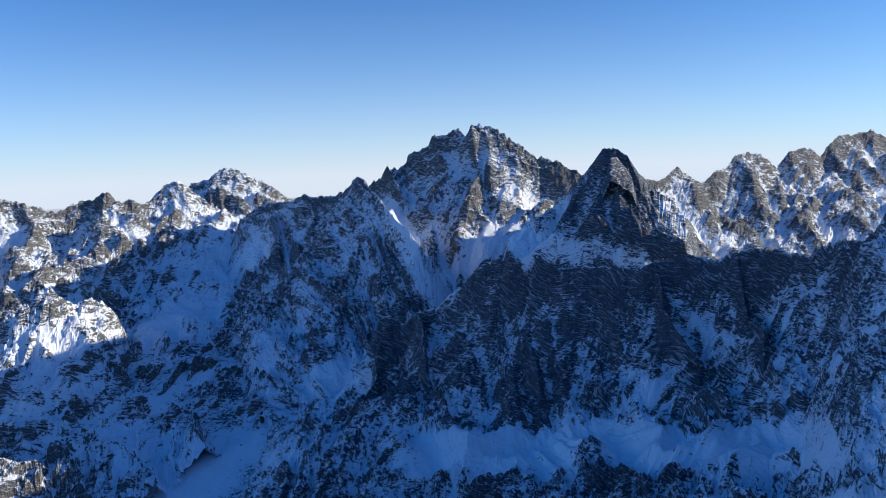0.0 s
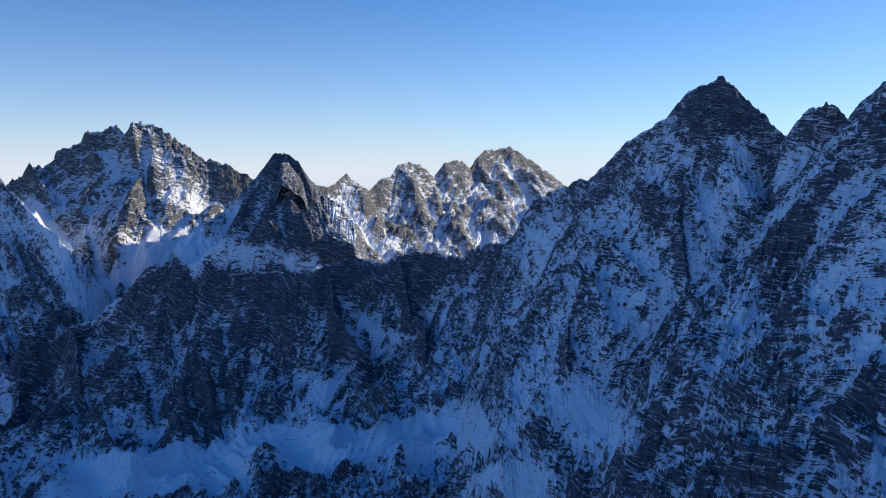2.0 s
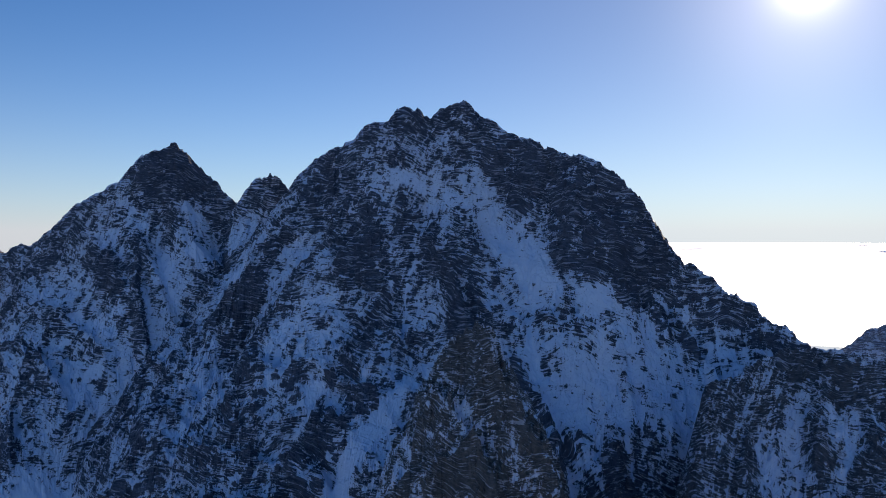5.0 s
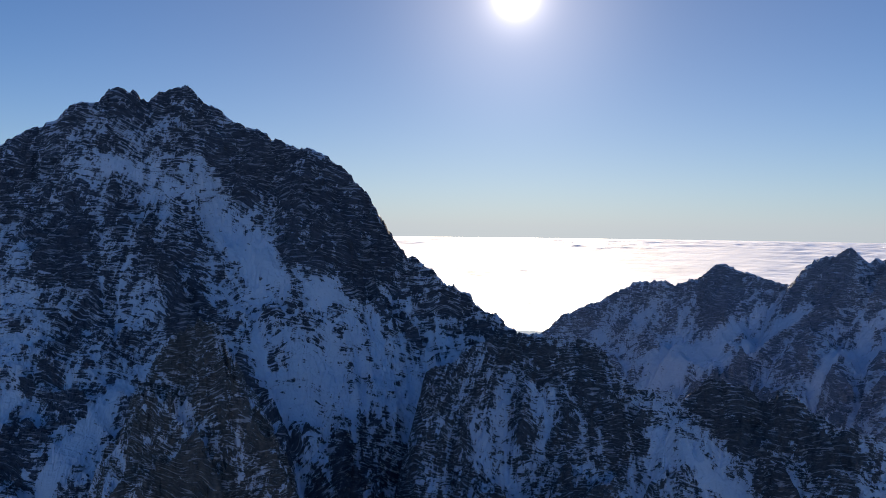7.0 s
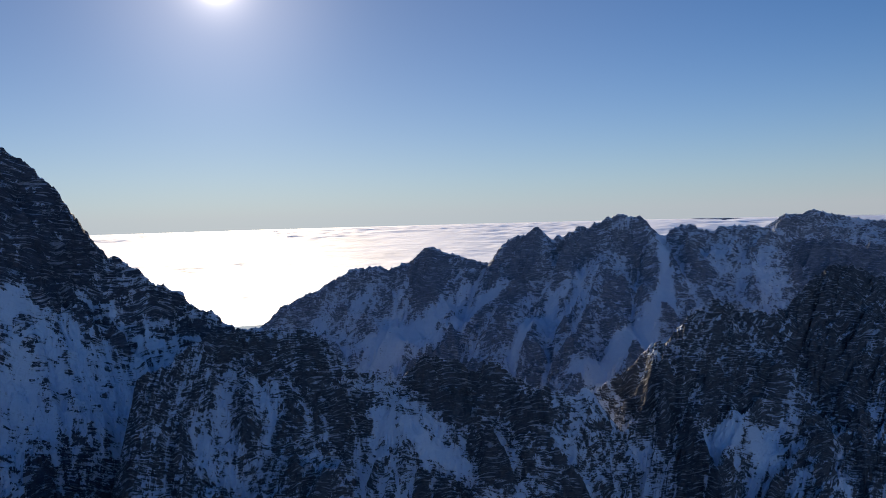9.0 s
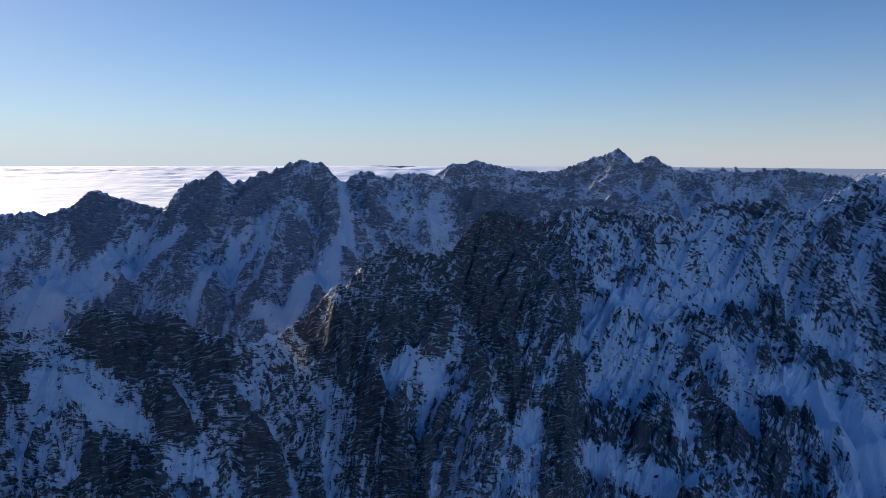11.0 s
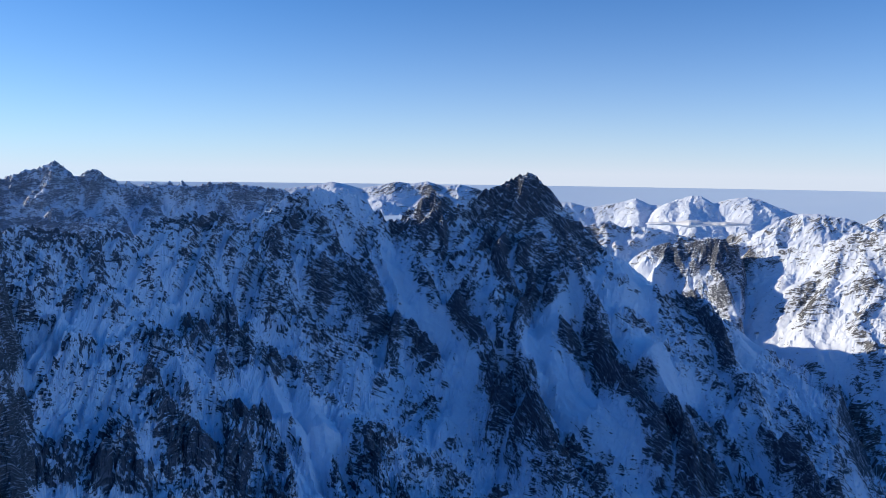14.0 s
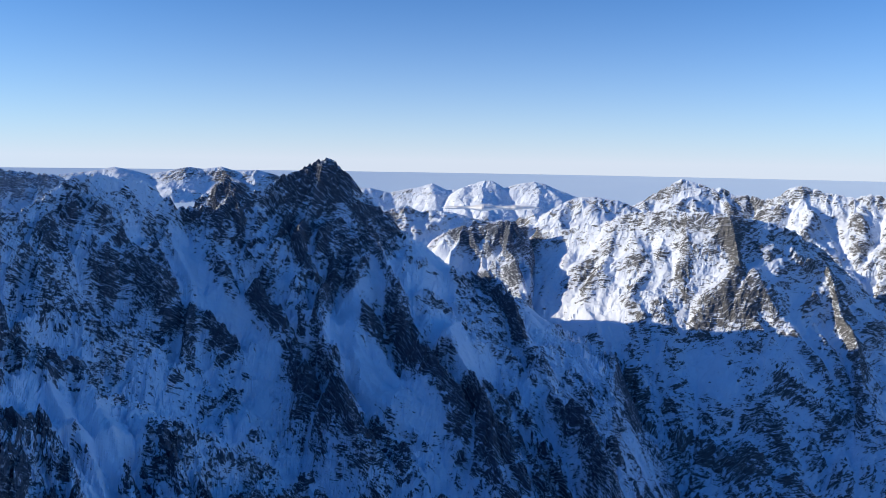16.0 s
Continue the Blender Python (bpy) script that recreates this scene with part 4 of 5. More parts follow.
SPIKE_LINES.append([(113.81, 596, -142.0), (115.05, 590, -134.0), (115.97, 585, -126.4), (117.06, 580, -117.8), (118.21, 572, -104.1), (119.1, 565, -93.4), (119.52, 562, -92.1), (119.8, 561, -97.9), (120.08, 560, -112.5), (120.31, 559, -131.4), (120.62, 558, -161.2)])
SPIKE_LINES.append([(119.39, 563, -92.8), (118.29, 540, -124.2), (117.14, 526, -150.8)])
SPIKE_LINES.append([(119.67, 552, -100.4), (119.52, 527, -143.7), (120.83, 499, -182.9)])
FR_LINES = []
FR_LINES.append([(134.22, 790, -68.2), (135.44, 820, -58.0), (137.29, 860, -61.1), (139.31, 900, -60.8), (141.31, 940, -67.6), (143.26, 980, -66.2), (144.25, 1000, -79.8), (145.18, 1020, -69.5), (145.91, 1040, -59.0), (147.4, 1070, -55.7), (148.67, 1100, -52.9), (150.1, 1130, -53.7), (151.03, 1160, -70.2), (152.09, 1190, -76.9), (152.76, 1210, -72.1), (153.77, 1260, -58.0), (155.02, 1280, -40.8), (156.28, 1300, -29.6), (157.32, 1320, -27.8), (158.24, 1330, -27.7), (159.09, 1340, -35.5), (159.93, 1350, -40.3), (160.77, 1355, -50.0), (161.54, 1360, -64.8), (162.18, 1360, -84.4), (162.81, 1365, -86.4), (163.43, 1370, -78.4), (164.11, 1375, -62.3), (164.91, 1380, -39.2), (165.56, 1380, -35.9), (166.13, 1380, -33.7), (166.89, 1385, -51.4), (167.5, 1390, -55.2), (168.19, 1400, -59.3), (168.7, 1412, -45.3), (169.6, 1429, -31.1), (170.46, 1441, -20.8), (171.54, 1457, -10.3), (171.99, 1463, 3.2), (172.56, 1470, 6.5), (173.07, 1470, 3.7), (173.57, 1470, -16.7), (174.19, 1469, -44.0), (174.79, 1468, -60.0), (175.63, 1466, -69.4), (176.35, 1465, -89.0), (177.21, 1463, -114.3), (178.5, 1461, -150.9), (179.26, 1458, -167.7), (179.43, 1456, -175.8), (181.14, 1454, -190.1), (182.43, 1452, -214.1), (183.71, 1450, -229.4), (184.13, 1449, -220.3), (185.39, 1448, -212.8), (186.06, 1447, -249.1), (186.96, 1446, -291.7), (188.05, 1445, -323.1), (190.64, 1442, -373.7), (194.06, 1343, -403.7)])
FR_LINES.append([(142.1, 1010, -62.3), (140.86, 848, -122.0), (138.08, 740, -152.9), (136.86, 686, -185.3)])
FR_LINES.append([(148.98, 1103, -55.7), (150.66, 1028, -134.9), (151.1, 902, -213.1), (147.3, 728, -237.5), (143.54, 660, -243.2)])
FR_LINES.append([(158.24, 1328, -27.7), (161.59, 1293, -109.0), (163.41, 1146, -214.8), (161.84, 989, -276.2), (159.37, 834, -311.9)])
FR_LINES.append([(166.13, 1378, -33.6), (166.2, 1272, -141.9), (168.42, 1144, -226.9), (171.44, 1022, -290.1)])
FR_LINES.append([(172.56, 1468, 6.5), (171.3, 1364, -82.8), (170.2, 1191, -202.7), (172.56, 1081, -264.7), (173.98, 956, -323.9), (176.1, 896, -359.1)])
FR_LINES.append([(174.79, 1440, -58.7), (176.95, 1261, -183.3), (179.41, 1136, -256.7), (182.57, 1014, -321.3)])
FR_LINES.append([(183.71, 1448, -229.1), (182.09, 1144, -268.4), (184.33, 1037, -321.9), (186.65, 907, -386.9)])
FR_LINES.append([(137.12, 930, -48.7), (134.79, 764, -107.1), (132.47, 700, -164.6), (129.53, 657, -205.3)])
FR_LINES.append([(185.39, 1446, -212.5), (188.96, 1206, -314.4), (192.52, 1053, -375.2), (194.34, 970, -410.1)])
FR_LINES.append([(173.6, 1458, -31.5), (173.0, 1295, -155.4), (171.9, 1145, -233.6), (173.14, 992, -308.6), (175.29, 911, -355.1), (177.48, 856, -388.7)])
H_LINES = []
H_LINES.append([(88.27, 1650, -272.8), (90.86, 1650, -210.1), (91.73, 1650, -183.4), (94.28, 1660, -158.2), (95.57, 1660, -137.6), (96.87, 1660, -114.5), (98.98, 1660, -105.6), (99.73, 1660, -114.8), (101.51, 1670, -95.0), (102.28, 1670, -77.4), (102.99, 1670, -73.1), (104.22, 1680, -85.7), (105.65, 1690, -99.6), (107.27, 1700, -111.3), (107.68, 1690, -91.7), (108.47, 1680, -62.4), (109.5, 1670, -54.1), (110.79, 1670, -34.6), (111.28, 1670, -47.5), (111.81, 1670, -56.9), (112.52, 1670, -51.2), (113.52, 1670, -37.1), (114.31, 1670, -36.0), (115.12, 1670, -25.4), (115.93, 1670, -14.7), (116.54, 1670, -9.9), (117.35, 1670, -12.3), (118.08, 1670, -9.8), (118.56, 1680, -24.3), (119.29, 1690, -48.8), (119.78, 1690, -53.7), (120.41, 1700, -40.5), (121.44, 1700, -34.3), (122.35, 1710, -44.4), (123.1, 1710, -56.8), (123.52, 1720, -44.7), (124.98, 1730, -41.1), (126.65, 1740, -47.5), (127.71, 1750, -73.2), (129.8, 1760, -67.0), (131.05, 1770, -71.0), (132.1, 1780, -93.3), (133.13, 1790, -74.0), (134.79, 1800, -74.0), (136.03, 1820, -94.2), (138.48, 1850, -101.4), (142.09, 1900, -129.3)])
H_LINES.append([(102.81, 1667, -74.4), (101.97, 1591, -157.6), (99.76, 1517, -228.4), (97.93, 1442, -290.1)])
H_LINES.append([(110.79, 1667, -34.5), (109.32, 1580, -130.6), (105.82, 1529, -208.8), (102.79, 1444, -262.6)])
H_LINES.append([(113.52, 1667, -37.0), (111.24, 1559, -141.1), (109.58, 1470, -215.6), (108.7, 1381, -280.9)])
H_LINES.append([(117.35, 1667, -12.3), (116.85, 1532, -141.5), (114.34, 1443, -216.2), (111.84, 1365, -282.1)])
H_LINES.append([(121.44, 1697, -34.2), (121.83, 1608, -126.2), (123.49, 1526, -199.0)])
H_LINES.append([(124.98, 1727, -41.0), (125.61, 1644, -129.2), (125.18, 1581, -182.8)])
H_LINES.append([(129.8, 1757, -66.9), (127.72, 1642, -153.2)])
I_LINES = []
I_LINES.append([(125.19, 2450, -102.8), (126.53, 2450, -59.8), (127.7, 2450, -27.6), (128.62, 2450, -27.5), (129.37, 2450, -16.8), (130.2, 2450, -27.3), (131.12, 2450, -34.3), (132.08, 2450, -43.0), (133.94, 2460, -51.6), (135.38, 2460, -47.8), (136.6, 2460, -33.4), (137.6, 2450, -12.1), (138.79, 2450, 2.0), (139.66, 2450, 19.4), (140.06, 2450, 14.2), (140.47, 2450, -15.0), (141.19, 2450, -20.1), (141.76, 2450, -4.5), (142.27, 2450, -2.7), (142.83, 2450, -19.7), (143.62, 2450, -41.7), (144.3, 2460, -38.2), (144.88, 2460, -44.8), (145.89, 2460, -37.7), (146.38, 2460, -47.6), (146.86, 2460, -37.3), (147.31, 2470, -44.0), (147.73, 2470, -30.4), (148.12, 2470, -47.0), (148.94, 2480, -43.5), (149.48, 2480, -36.6), (150.02, 2490, -43.2), (151.06, 2490, -34.5), (151.77, 2500, -45.9), (152.8, 2510, -44.6), (153.76, 2520, -51.6), (154.81, 2530, -60.4), (156.08, 2560, -107.1)])
I_LINES.append([(142.15, 2446, -6.2), (141.25, 2345, -93.6), (140.51, 2252, -154.4)])
I_LINES.append([(139.66, 2446, 19.4), (138.45, 2358, -78.6), (136.04, 2327, -128.8)])
I_LINES.append([(136.6, 2450, -33.2), (135.62, 2375, -114.5)])
I_LINES.append([(147.73, 2466, -30.4), (147.38, 2387, -107.8)])
I_LINES.append([(144.88, 2456, -44.7), (144.39, 2350, -124.8)])
I_LINES.append([(151.06, 2486, -34.4), (151.35, 2395, -120.6)])
J_LINES = []
J_LINES.append([(154.81, 4400, -98.6), (156.9, 4400, -80.3), (158.24, 4400, -59.6), (159.41, 4400, -77.5), (160.25, 4400, -95.8), (161.71, 4400, -74.8), (162.94, 4400, -54.2), (163.98, 4400, -65.7), (165.21, 4400, -51.4), (166.24, 4400, -75.5), (167.66, 4400, -67.3), (168.87, 4400, -87.6), (169.69, 4400, -117.7), (169.88, 4400, -107.1), (171.09, 4400, -124.9)])
J2_LINES = [[(117.74, 4860, -98.2), (119.38, 4860, -84.3), (121.86, 4860, -73.6), (124.36, 4860, -76.7), (126.86, 4860, -86.8), (128.95, 4860, -96.9)]]
J_LINES.append([(162.94, 4393, -54.1), (161.51, 4277, -125.9)])
J_LINES.append([(165.21, 4393, -51.3), (166.06, 4260, -119.4), (164.03, 4073, -190.7)])
J_LINES.append([(167.66, 4393, -67.2), (167.29, 4219, -146.8)])
J_LINES.append([(158.24, 4393, -59.5), (159.43, 4271, -128.2)])
K_LINES = []
K_LINES.append([(173.55, 3700, -129.9), (174.87, 3700, -134.2), (175.82, 3700, -133.4), (177.28, 3700, -153.7), (178.33, 3700, -139.3), (179.58, 3700, -124.6), (180.42, 3700, -107.5), (181.47, 3700, -136.1), (182.31, 3700, -135.2), (183.35, 3650, -105.6), (184.3, 3650, -88.6), (184.89, 3650, -90.6), (185.74, 3650, -121.5), (186.69, 3650, -101.8), (187.92, 3650, -89.7), (188.75, 3650, -101.8), (189.59, 3650, -124.4), (190.63, 3650, -149.3), (191.66, 3650, -166.2), (193.49, 3650, -197.2)])
K_LINES.append([(184.3, 3645, -88.5), (183.99, 3552, -153.9), (181.91, 3537, -194.4)])
K_LINES.append([(187.92, 3645, -89.6), (186.09, 3560, -164.8), (184.44, 3445, -211.8)])
K_LINES.append([(184.89, 3645, -90.5), (185.67, 3550, -164.8)])
K_LINES.append([(190.21, 3650, -136.8), (188.6, 3497, -196.7)])
K2_LINES = []
K2_LINES.append([(171.9, 2700, -232.6), (175.21, 2700, -192.2), (176.88, 2700, -175.6), (178.55, 2720, -156.0), (179.61, 2720, -181.2), (180.44, 2720, -170.6), (181.92, 2720, -179.5), (184.03, 2720, -203.6), (185.72, 2700, -224.3), (186.97, 2680, -211.4), (187.86, 2660, -167.9), (188.54, 2650, -178.1), (189.63, 2640, -153.1), (190.64, 2640, -121.3), (191.45, 2640, -112.8), (192.46, 2640, -111.7), (193.47, 2640, -118.0), (194.48, 2640, -128.1), (195.49, 2640, -149.3), (196.7, 2640, -175.6)])
K2_LINES.append([(187.86, 2656, -167.6), (188.64, 2526, -206.6), (187.84, 2459, -238.2)])
K2_LINES.append([(191.85, 2640, -112.4), (190.27, 2536, -177.6)])
K2_LINES.append([(178.55, 2716, -155.8), (177.31, 2611, -223.3), (178.58, 2502, -268.8)])
K2_LINES.append([(181.92, 2716, -179.2), (179.41, 2574, -238.0)])
N_LINES = []
N_LINES.append([(177.77, 2065, -329.9), (179.65, 2065, -252.1), (180.48, 2065, -213.2), (181.73, 2065, -182.0), (182.78, 2065, -170.6), (184.05, 2065, -172.9), (185.3, 2065, -156.6), (186.34, 2065, -152.8), (186.98, 2065, -170.4), (187.85, 2053, -214.1)])
N_LINES.append([(182.78, 2062, -170.4), (181.98, 1979, -240.4), (181.57, 1924, -277.1)])
N_LINES.append([(186.34, 2062, -152.6), (185.77, 1976, -222.5), (187.07, 1900, -269.3)])
L_LINES = []
L_LINES.append([(186.2, 2152, -257.9), (187.43, 2138, -215.3), (188.24, 2125, -192.9), (189.69, 2112, -184.0), (191.52, 2097, -165.4), (192.94, 2084, -156.7), (194.12, 2070, -136.3), (195.3, 2065, -123.1), (196.68, 2047, -117.3), (198.41, 2024, -111.0), (199.76, 2008, -117.0), (201.63, 2009, -114.6), (202.75, 2025, -126.4), (203.66, 2047, -130.5), (204.93, 2067, -143.8), (205.83, 2081, -157.1), (206.92, 2103, -184.7), (208.0, 2114, -214.2), (209.25, 2124, -260.9), (210.65, 2119, -304.2), (212.66, 2105, -349.0), (215.78, 2076, -382.3)])
L_LINES.append([(201.63, 1983, -113.1), (202.6, 1873, -239.9), (201.37, 1723, -370.1), (200.45, 1610, -465.6)])
L_LINES.append([(206.92, 2101, -184.4), (208.68, 1941, -285.3), (210.26, 1792, -377.6), (211.26, 1597, -471.8)])
M_LINES = []
M_LINES.append([(192.71, 2864, -186.7), (195.08, 2864, -146.3), (195.86, 2864, -124.8), (196.81, 2864, -95.1), (197.75, 2864, -67.8), (198.42, 2864, -49.0), (199.08, 2864, -60.3), (200.23, 2864, -74.8), (201.17, 2864, -83.4), (201.93, 2864, -101.9), (203.03, 2864, -105.8), (204.12, 2852, -111.3), (204.81, 2838, -96.4), (205.48, 2826, -70.4), (206.16, 2826, -60.1), (206.86, 2826, -72.0), (208.06, 2826, -85.0), (209.23, 2826, -94.0), (210.2, 2826, -85.0), (211.1, 2826, -90.6), (212.69, 2826, -73.6), (215.09, 2826, -86.4)])
M_LINES.append([(198.42, 2860, -48.9), (197.02, 2810, -116.8), (195.49, 2804, -158.4)])
M_LINES.append([(206.16, 2821, -59.9), (206.66, 2686, -168.3), (208.47, 2586, -243.2)])
M_LINES.append([(200.23, 2860, -74.7), (201.61, 2792, -138.2)])
M_LINES.append([(209.23, 2821, -93.9), (210.39, 2660, -209.6), (211.16, 2537, -279.5)])

# ---- ground, valleys and the sea of cloud ----
gb, gr = np.meshgrid(np.arange(-45, 315.1, 0.5), np.concatenate((np.arange(250, 2000, 12.0), np.geomspace(2000, 4900, 25))))
gx, gy = plan(gb, gr)
gz = ground_height(gx, gy)
gs = 0.3 + 0.9 * gradient_noise(gx / 160, gy / 160, 20) + 0.6 * gradient_noise(gx / 45, gy / 45, 21) + 0.6 * patch_score(gb, np.degrees(np.arctan2(gz, gr)))
tagged(sheet("ground", gx, gy, gz, GRANITE, gs), "snow-covered valley floor strewn with boulders", "ground", kind="structure")



def low_level(name, label, category, material, first, last, step, rings, puffs, lower=0.0):
    """A stretch of cloud tops or hazy lowland that reaches the horizon. puffs: how high the clouds billow, from 0 to 1."""
    b, u = np.meshgrid(np.linspace(first, last, int(round((last - first) / step)) + 1), np.linspace(0, 1, rings))
    bay = smooth(58, 72, b) * (1 - smooth(118, 132, b))
    inner = 2900 - 1050 * bay
    r = inner + (4930 - inner) * u
    x, y = plan(b, r)
    dip = 0.9 + (5.0 + 1.9 * bay) * ((4930 - r) / (4930 - inner)) ** (1.0 + 0.5 * bay)
    z = -r * (np.tan(np.radians(dip)) + lower)
    billow = 13.0 * (0.4 - np.abs(gradient_noise(x / 230, y / 230, 50))) + 7.0 * (0.4 - np.abs(gradient_noise(x / 95, y / 95, 51))) + 2.0 * gradient_noise(x / 40, y / 40, 52)
    stirred = smooth(-0.25, 0.35, gradient_noise(x / 900, y / 900, 53) + 0.5 * smooth(3600, 4500, r) - 0.1)
    z = z + puffs * billow * (0.2 + 0.8 * stirred) * smooth(4930, 4700, r)
    tagged(sheet(name, x, y, z, material, soft=True), label, category, kind="structure")


low_level("cloud_sea", "bright white sea of cloud below the peaks", "cloud", CLOUD, 50.0, 140.0, 0.3, 220, 1.0)
# both lowlands carry the haze over them in their own surface colour
low_level("lowland", "far lowland under pale mist", "ground", MIST, -45.0, 50.0, 1.0, 40, 0.0, 0.0105)
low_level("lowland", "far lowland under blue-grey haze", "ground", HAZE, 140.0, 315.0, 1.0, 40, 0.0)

sb, sr = np.meshgrid(np.arange(0, 361, 3.0), np.geomspace(0.02, 360, 70))
sx, sy = plan(sb, sr)
sz = -1.75 - 1.25 * np.maximum(sr - 2, 0) + 0.25 * np.minimum(sr, 60) * 0.5 * gradient_noise(sx / 25, sy / 25, 70)
tagged(sheet("summit_underfoot", sx, sy, sz, GRANITE_NEAR, slope_up(sx, sy, sz) * 2 - 1.1), "steep rocky summit under the viewpoint, dusted with snow", "mountain")

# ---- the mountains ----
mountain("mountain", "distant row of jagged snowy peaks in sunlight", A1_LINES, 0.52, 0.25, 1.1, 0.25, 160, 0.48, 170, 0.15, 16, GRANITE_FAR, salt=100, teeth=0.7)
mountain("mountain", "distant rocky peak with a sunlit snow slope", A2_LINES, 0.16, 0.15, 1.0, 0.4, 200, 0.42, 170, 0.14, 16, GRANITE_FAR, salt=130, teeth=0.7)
mountain("mountain", "rocky snow-streaked ridge above a snowy valley", A3_LINES, 0.4, 0.2, 1.6, 0.4, 190, 0.55, 130, 0.16, 11, GRANITE, salt=160, end=0.8, teeth=0.8)
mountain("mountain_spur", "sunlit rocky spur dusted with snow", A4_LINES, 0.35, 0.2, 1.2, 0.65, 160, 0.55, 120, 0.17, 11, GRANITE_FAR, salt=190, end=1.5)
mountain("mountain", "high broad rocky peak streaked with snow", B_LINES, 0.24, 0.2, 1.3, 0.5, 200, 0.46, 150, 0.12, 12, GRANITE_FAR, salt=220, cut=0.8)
mountain("mountain_wall", "dark sheer rock wall above a snow apron", C_LINES, 0.46, 0.12, 2.5, 0.27, 78, 0.46, 85, 0.18, 7, GRANITE, salt=250, end=0.9, teeth=0.7, cut=0.8)
mountain("rock_tower", "dark pointed rock tower on a snowy shelf", TOWER_LINES, 0.15, 0.1, 1.5, 0.5, 80, 0.42, 80, 0.14, 9, GRANITE, salt=280, foot=1300)
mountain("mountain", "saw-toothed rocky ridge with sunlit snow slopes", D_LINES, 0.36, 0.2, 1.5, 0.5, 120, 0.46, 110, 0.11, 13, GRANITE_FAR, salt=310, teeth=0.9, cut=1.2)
mountain("mountain", "steep dark pyramid peak speckled with snow", E_LINES, 0.48, 0.15, 1.75, 0.7, 190, 0.54, 110, 0.16, 8, GRANITE, salt=340, end=1.1, teeth=0.6, cut=0.5)
mountain("rock_tower", "small dark rocky knob on the ridge", F_LINES, 0.15, 0.1, 1.9, 0.7, 100, 0.3, 60, 0.16, 7, GRANITE, salt=370)
mountain("mountain", "massive dark double-headed peak with snow couloirs", G_LINES, 0.5, 0.4, 1.6, 0.75, 150, 0.46, 100, 0.16, 7.5, GRANITE, salt=400, teeth=0.6, cut=0.6)
mountain("rock_tower", "near dark craggy rock tower with little snow", NEARTOWER_LINES, 0.4, 0.1, 2.1, 1.5, 50, 0.42, 45, 0.34, 13, GRANITE_BROWN, salt=430, cut=0.6)
mountain("mountain_ridge", "near jagged dark rock ridge with snow patches", R_LINES, 0.5, 0.5, 1.5, 0.8, 110, 0.44, 70, 0.18, 6, GRANITE_NEAR, salt=460)
mountain("rock_tower", "sharp slabby rock spike on the near ridge with a sunlit edge", SPIKE_LINES, 0.25, 0.08, 2.4, 1.0, 40, 0.6, 30, 0.3, 5, GRANITE_NEAR, salt=820, pad=2.0)
mountain("mountain_ridge", "long rocky ridge with blue shaded snow gullies", FR_LINES, 0.56, 0.45, 1.3, 0.55, 130, 0.7, 120, 0.17, 9, GRANITE_RIBBED, salt=490, end=1.2)
mountain("mountain", "hazy shaded ridge with snow gullies beside the clouds", H_LINES, 0.26, 0.12, 1.2, 0.6, 150, 0.58, 160, 0.13, 11, GRANITE_HAZED, salt=520, teeth=0.6)
# snow cover raised here too, to pale the ridge like haze
mountain("mountain", "distant toothed ridge with small sunlit snow patches", I_LINES, 0.14, 0.12, 1.1, 0.6, 150, 0.62, 120, 0.17, 13, GRANITE_HAZED, salt=550, teeth=0.8)
mountain("mountain", "far pale snow-covered hills on the horizon", J_LINES, 0.12, 0.08, 0.5, 0.35, 200, 0.85, 300, 0.05, 0, SNOWY, salt=580, teeth=0.1, cut=0.5, grow=2)
mountain("mountain", "far blue hills rising out of the cloud", J2_LINES, 0.03, 0.01, 0.3, 0.2, 200, 0.3, 300, 0.05, 0, GRANITE_HAZED, salt=581, teeth=0.1, grow=2)
mountain("mountain", "far bright white snow-covered mountains in sunlight", K_LINES, 0.16, 0.1, 0.7, 0.35, 220, 1.15, 330, 0.05, 0, SNOWY, salt=610, teeth=0.1, cut=0.5)
mountain("mountain", "low sunlit snowy ridges of a far valley", K2_LINES, 0.2, 0.1, 0.7, 0.35, 150, 0.95, 200, 0.09, 0, SNOWY, salt=640, teeth=0.2)
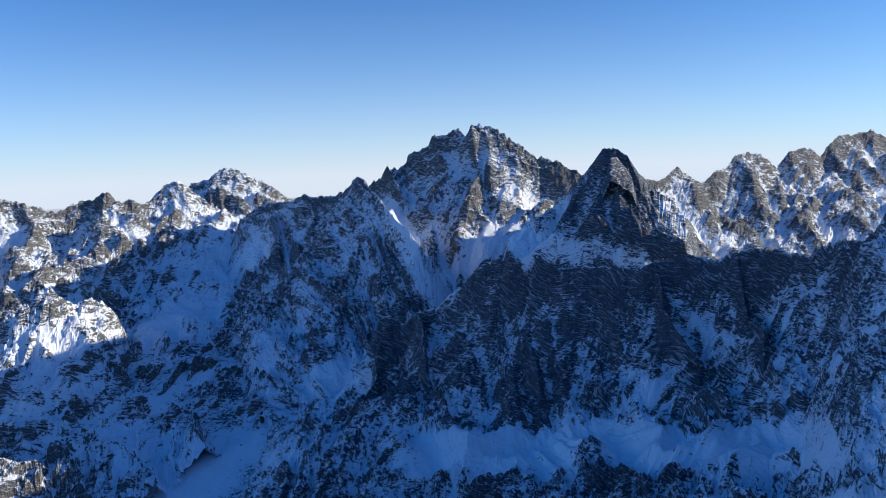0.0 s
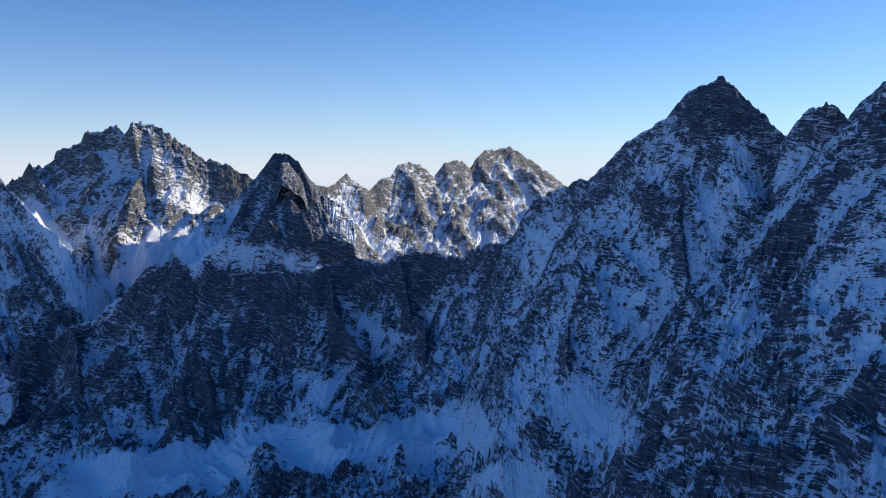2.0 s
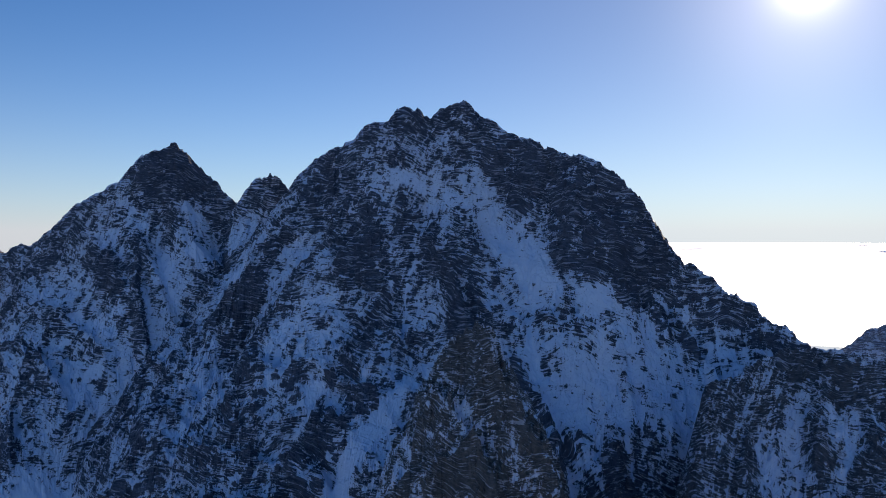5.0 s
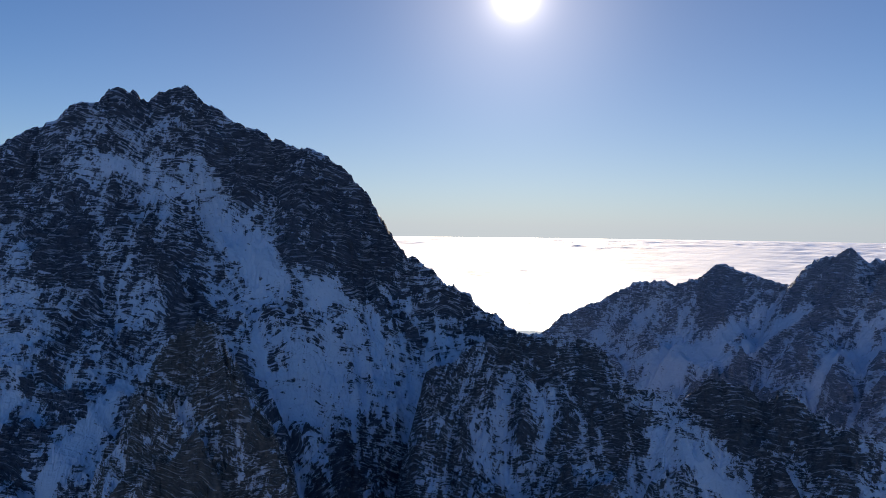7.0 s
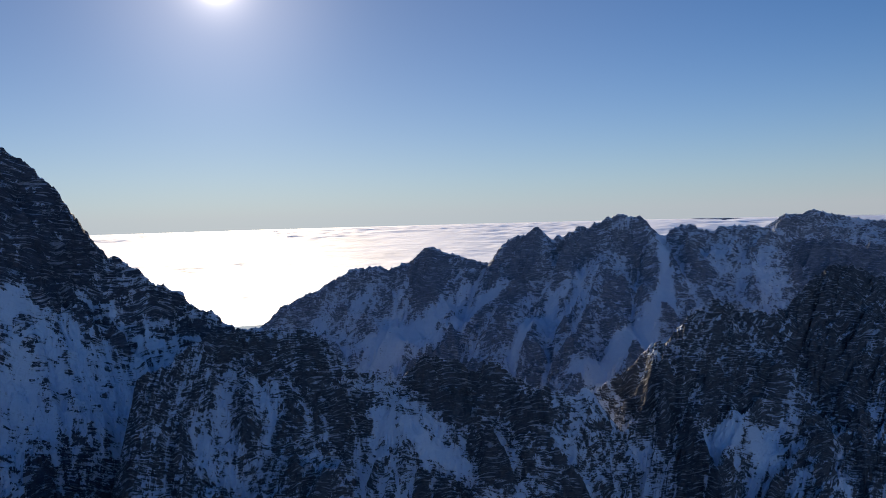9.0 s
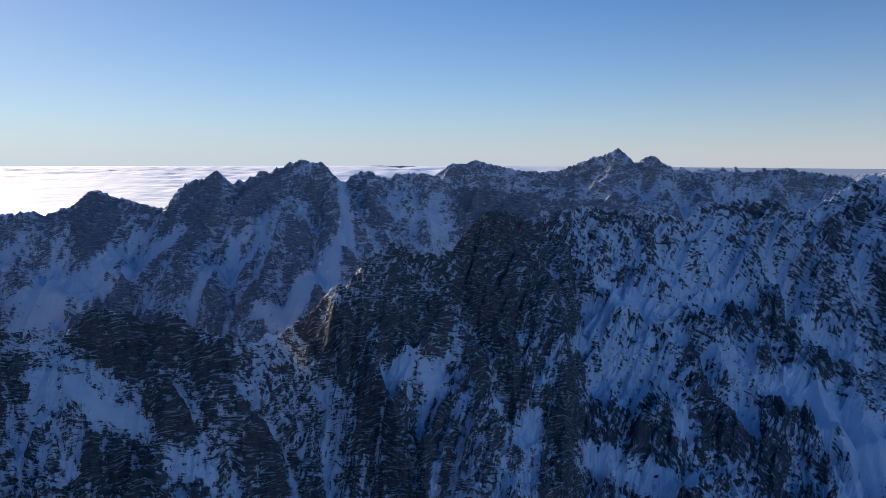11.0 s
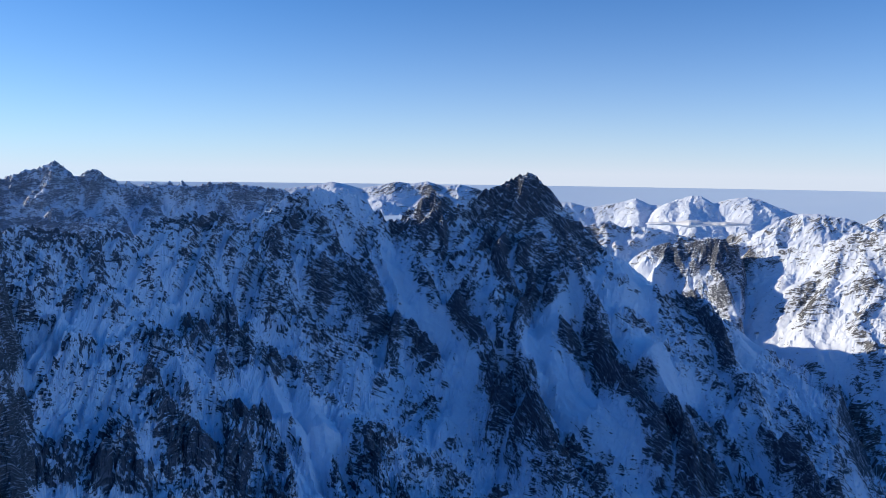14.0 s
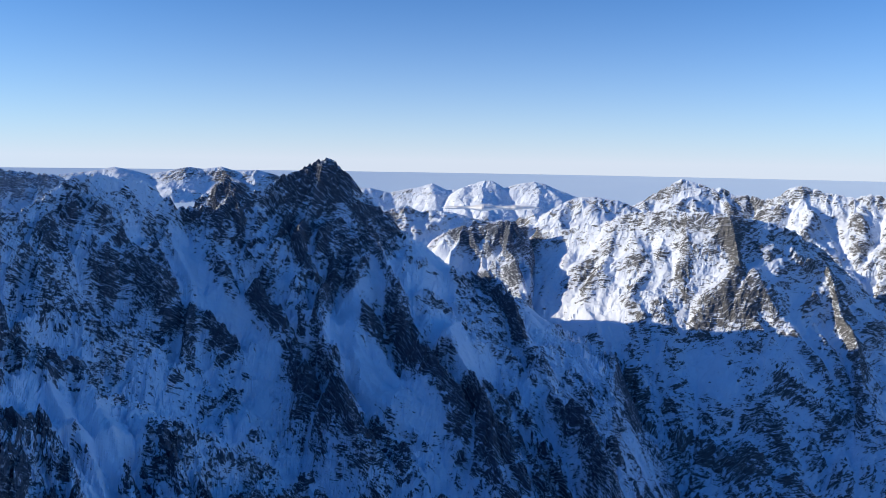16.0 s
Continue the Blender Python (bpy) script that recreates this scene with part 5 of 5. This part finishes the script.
mountain("mountain", "small shaded rocky ridge with snow", N_LINES, 0.2, 0.15, 1.2, 0.85, 120, 0.55, 80, 0.15, 9, GRANITE, salt=670, pad=3.5, end=3.5)
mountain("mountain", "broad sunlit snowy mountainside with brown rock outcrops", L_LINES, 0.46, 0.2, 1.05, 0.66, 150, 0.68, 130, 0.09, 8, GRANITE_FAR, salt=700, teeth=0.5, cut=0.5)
mountain("mountain", "sunlit white rocky peaks behind the snowy mountainside", M_LINES, 0.2, 0.15, 0.9, 0.5, 160, 0.72, 130, 0.11, 10, GRANITE_FAR, salt=730, teeth=0.7)

# added ridge behind the tower, meant to stay hidden and shade the gully
SHADE_RIDGE_LINES = [[(12.2, 1385, 15), (12.6, 1600, 0), (13.2, 1850, -10), (13.7, 2000, -10)]]
mountain("mountain_ridge", "rocky ridge added behind the pointed tower for its shadow", SHADE_RIDGE_LINES, 0.2, 0.22, 1.2, 0.6, 120, 0.4, 120, 0.08, 6, GRANITE, salt=760, about=1680, pad=5.0, teeth=0.3, cut=0.2)
# invented ridge out of sight behind the peak, there for the shade it casts
mountain("mountain_ridge", "rocky ridge added unseen behind the pointed peak to cast shade", [[(171.5, 1950, -420), (172.0, 1750, -300), (172.5, 1510, -75)]], 0.17, 0.2, 1.3, 0.6, 120, 0.5, 120, 0.14, 10, GRANITE, salt=790, about=1680, pad=5.0)

raise_mountains()


def mist_bank(bearing, distance, z, length, depth, height):
    """A flat lumpy bank of mist lying across the view."""
    u, v = np.meshgrid(np.linspace(-1, 1, 64), np.linspace(0, 2 * math.pi, 25))
    thick = np.sqrt(np.clip(1 - u * u, 0, 1)) * (0.75 + 0.4 * gradient_noise(u * 3 + 3, 0 * v + 0.3, 95) + 0.1 * gradient_noise(u * 8, 0 * v + 0.7, 96))
    side, deep, up = u * length, np.cos(v) * depth * thick, np.sin(v) * height * thick
    a = math.radians(bearing)
    x = distance * math.sin(a) + side * math.cos(a) + deep * math.sin(a)
    y = distance * math.cos(a) - side * math.sin(a) + deep * math.cos(a)
    tagged(sheet("mist_bank", x, y, z + up + side * 0.02, MIST), "pale bank of mist lying between far snowy peaks", "cloud")


mist_bank(184.8, 3020, -180, 195, 60, 14)
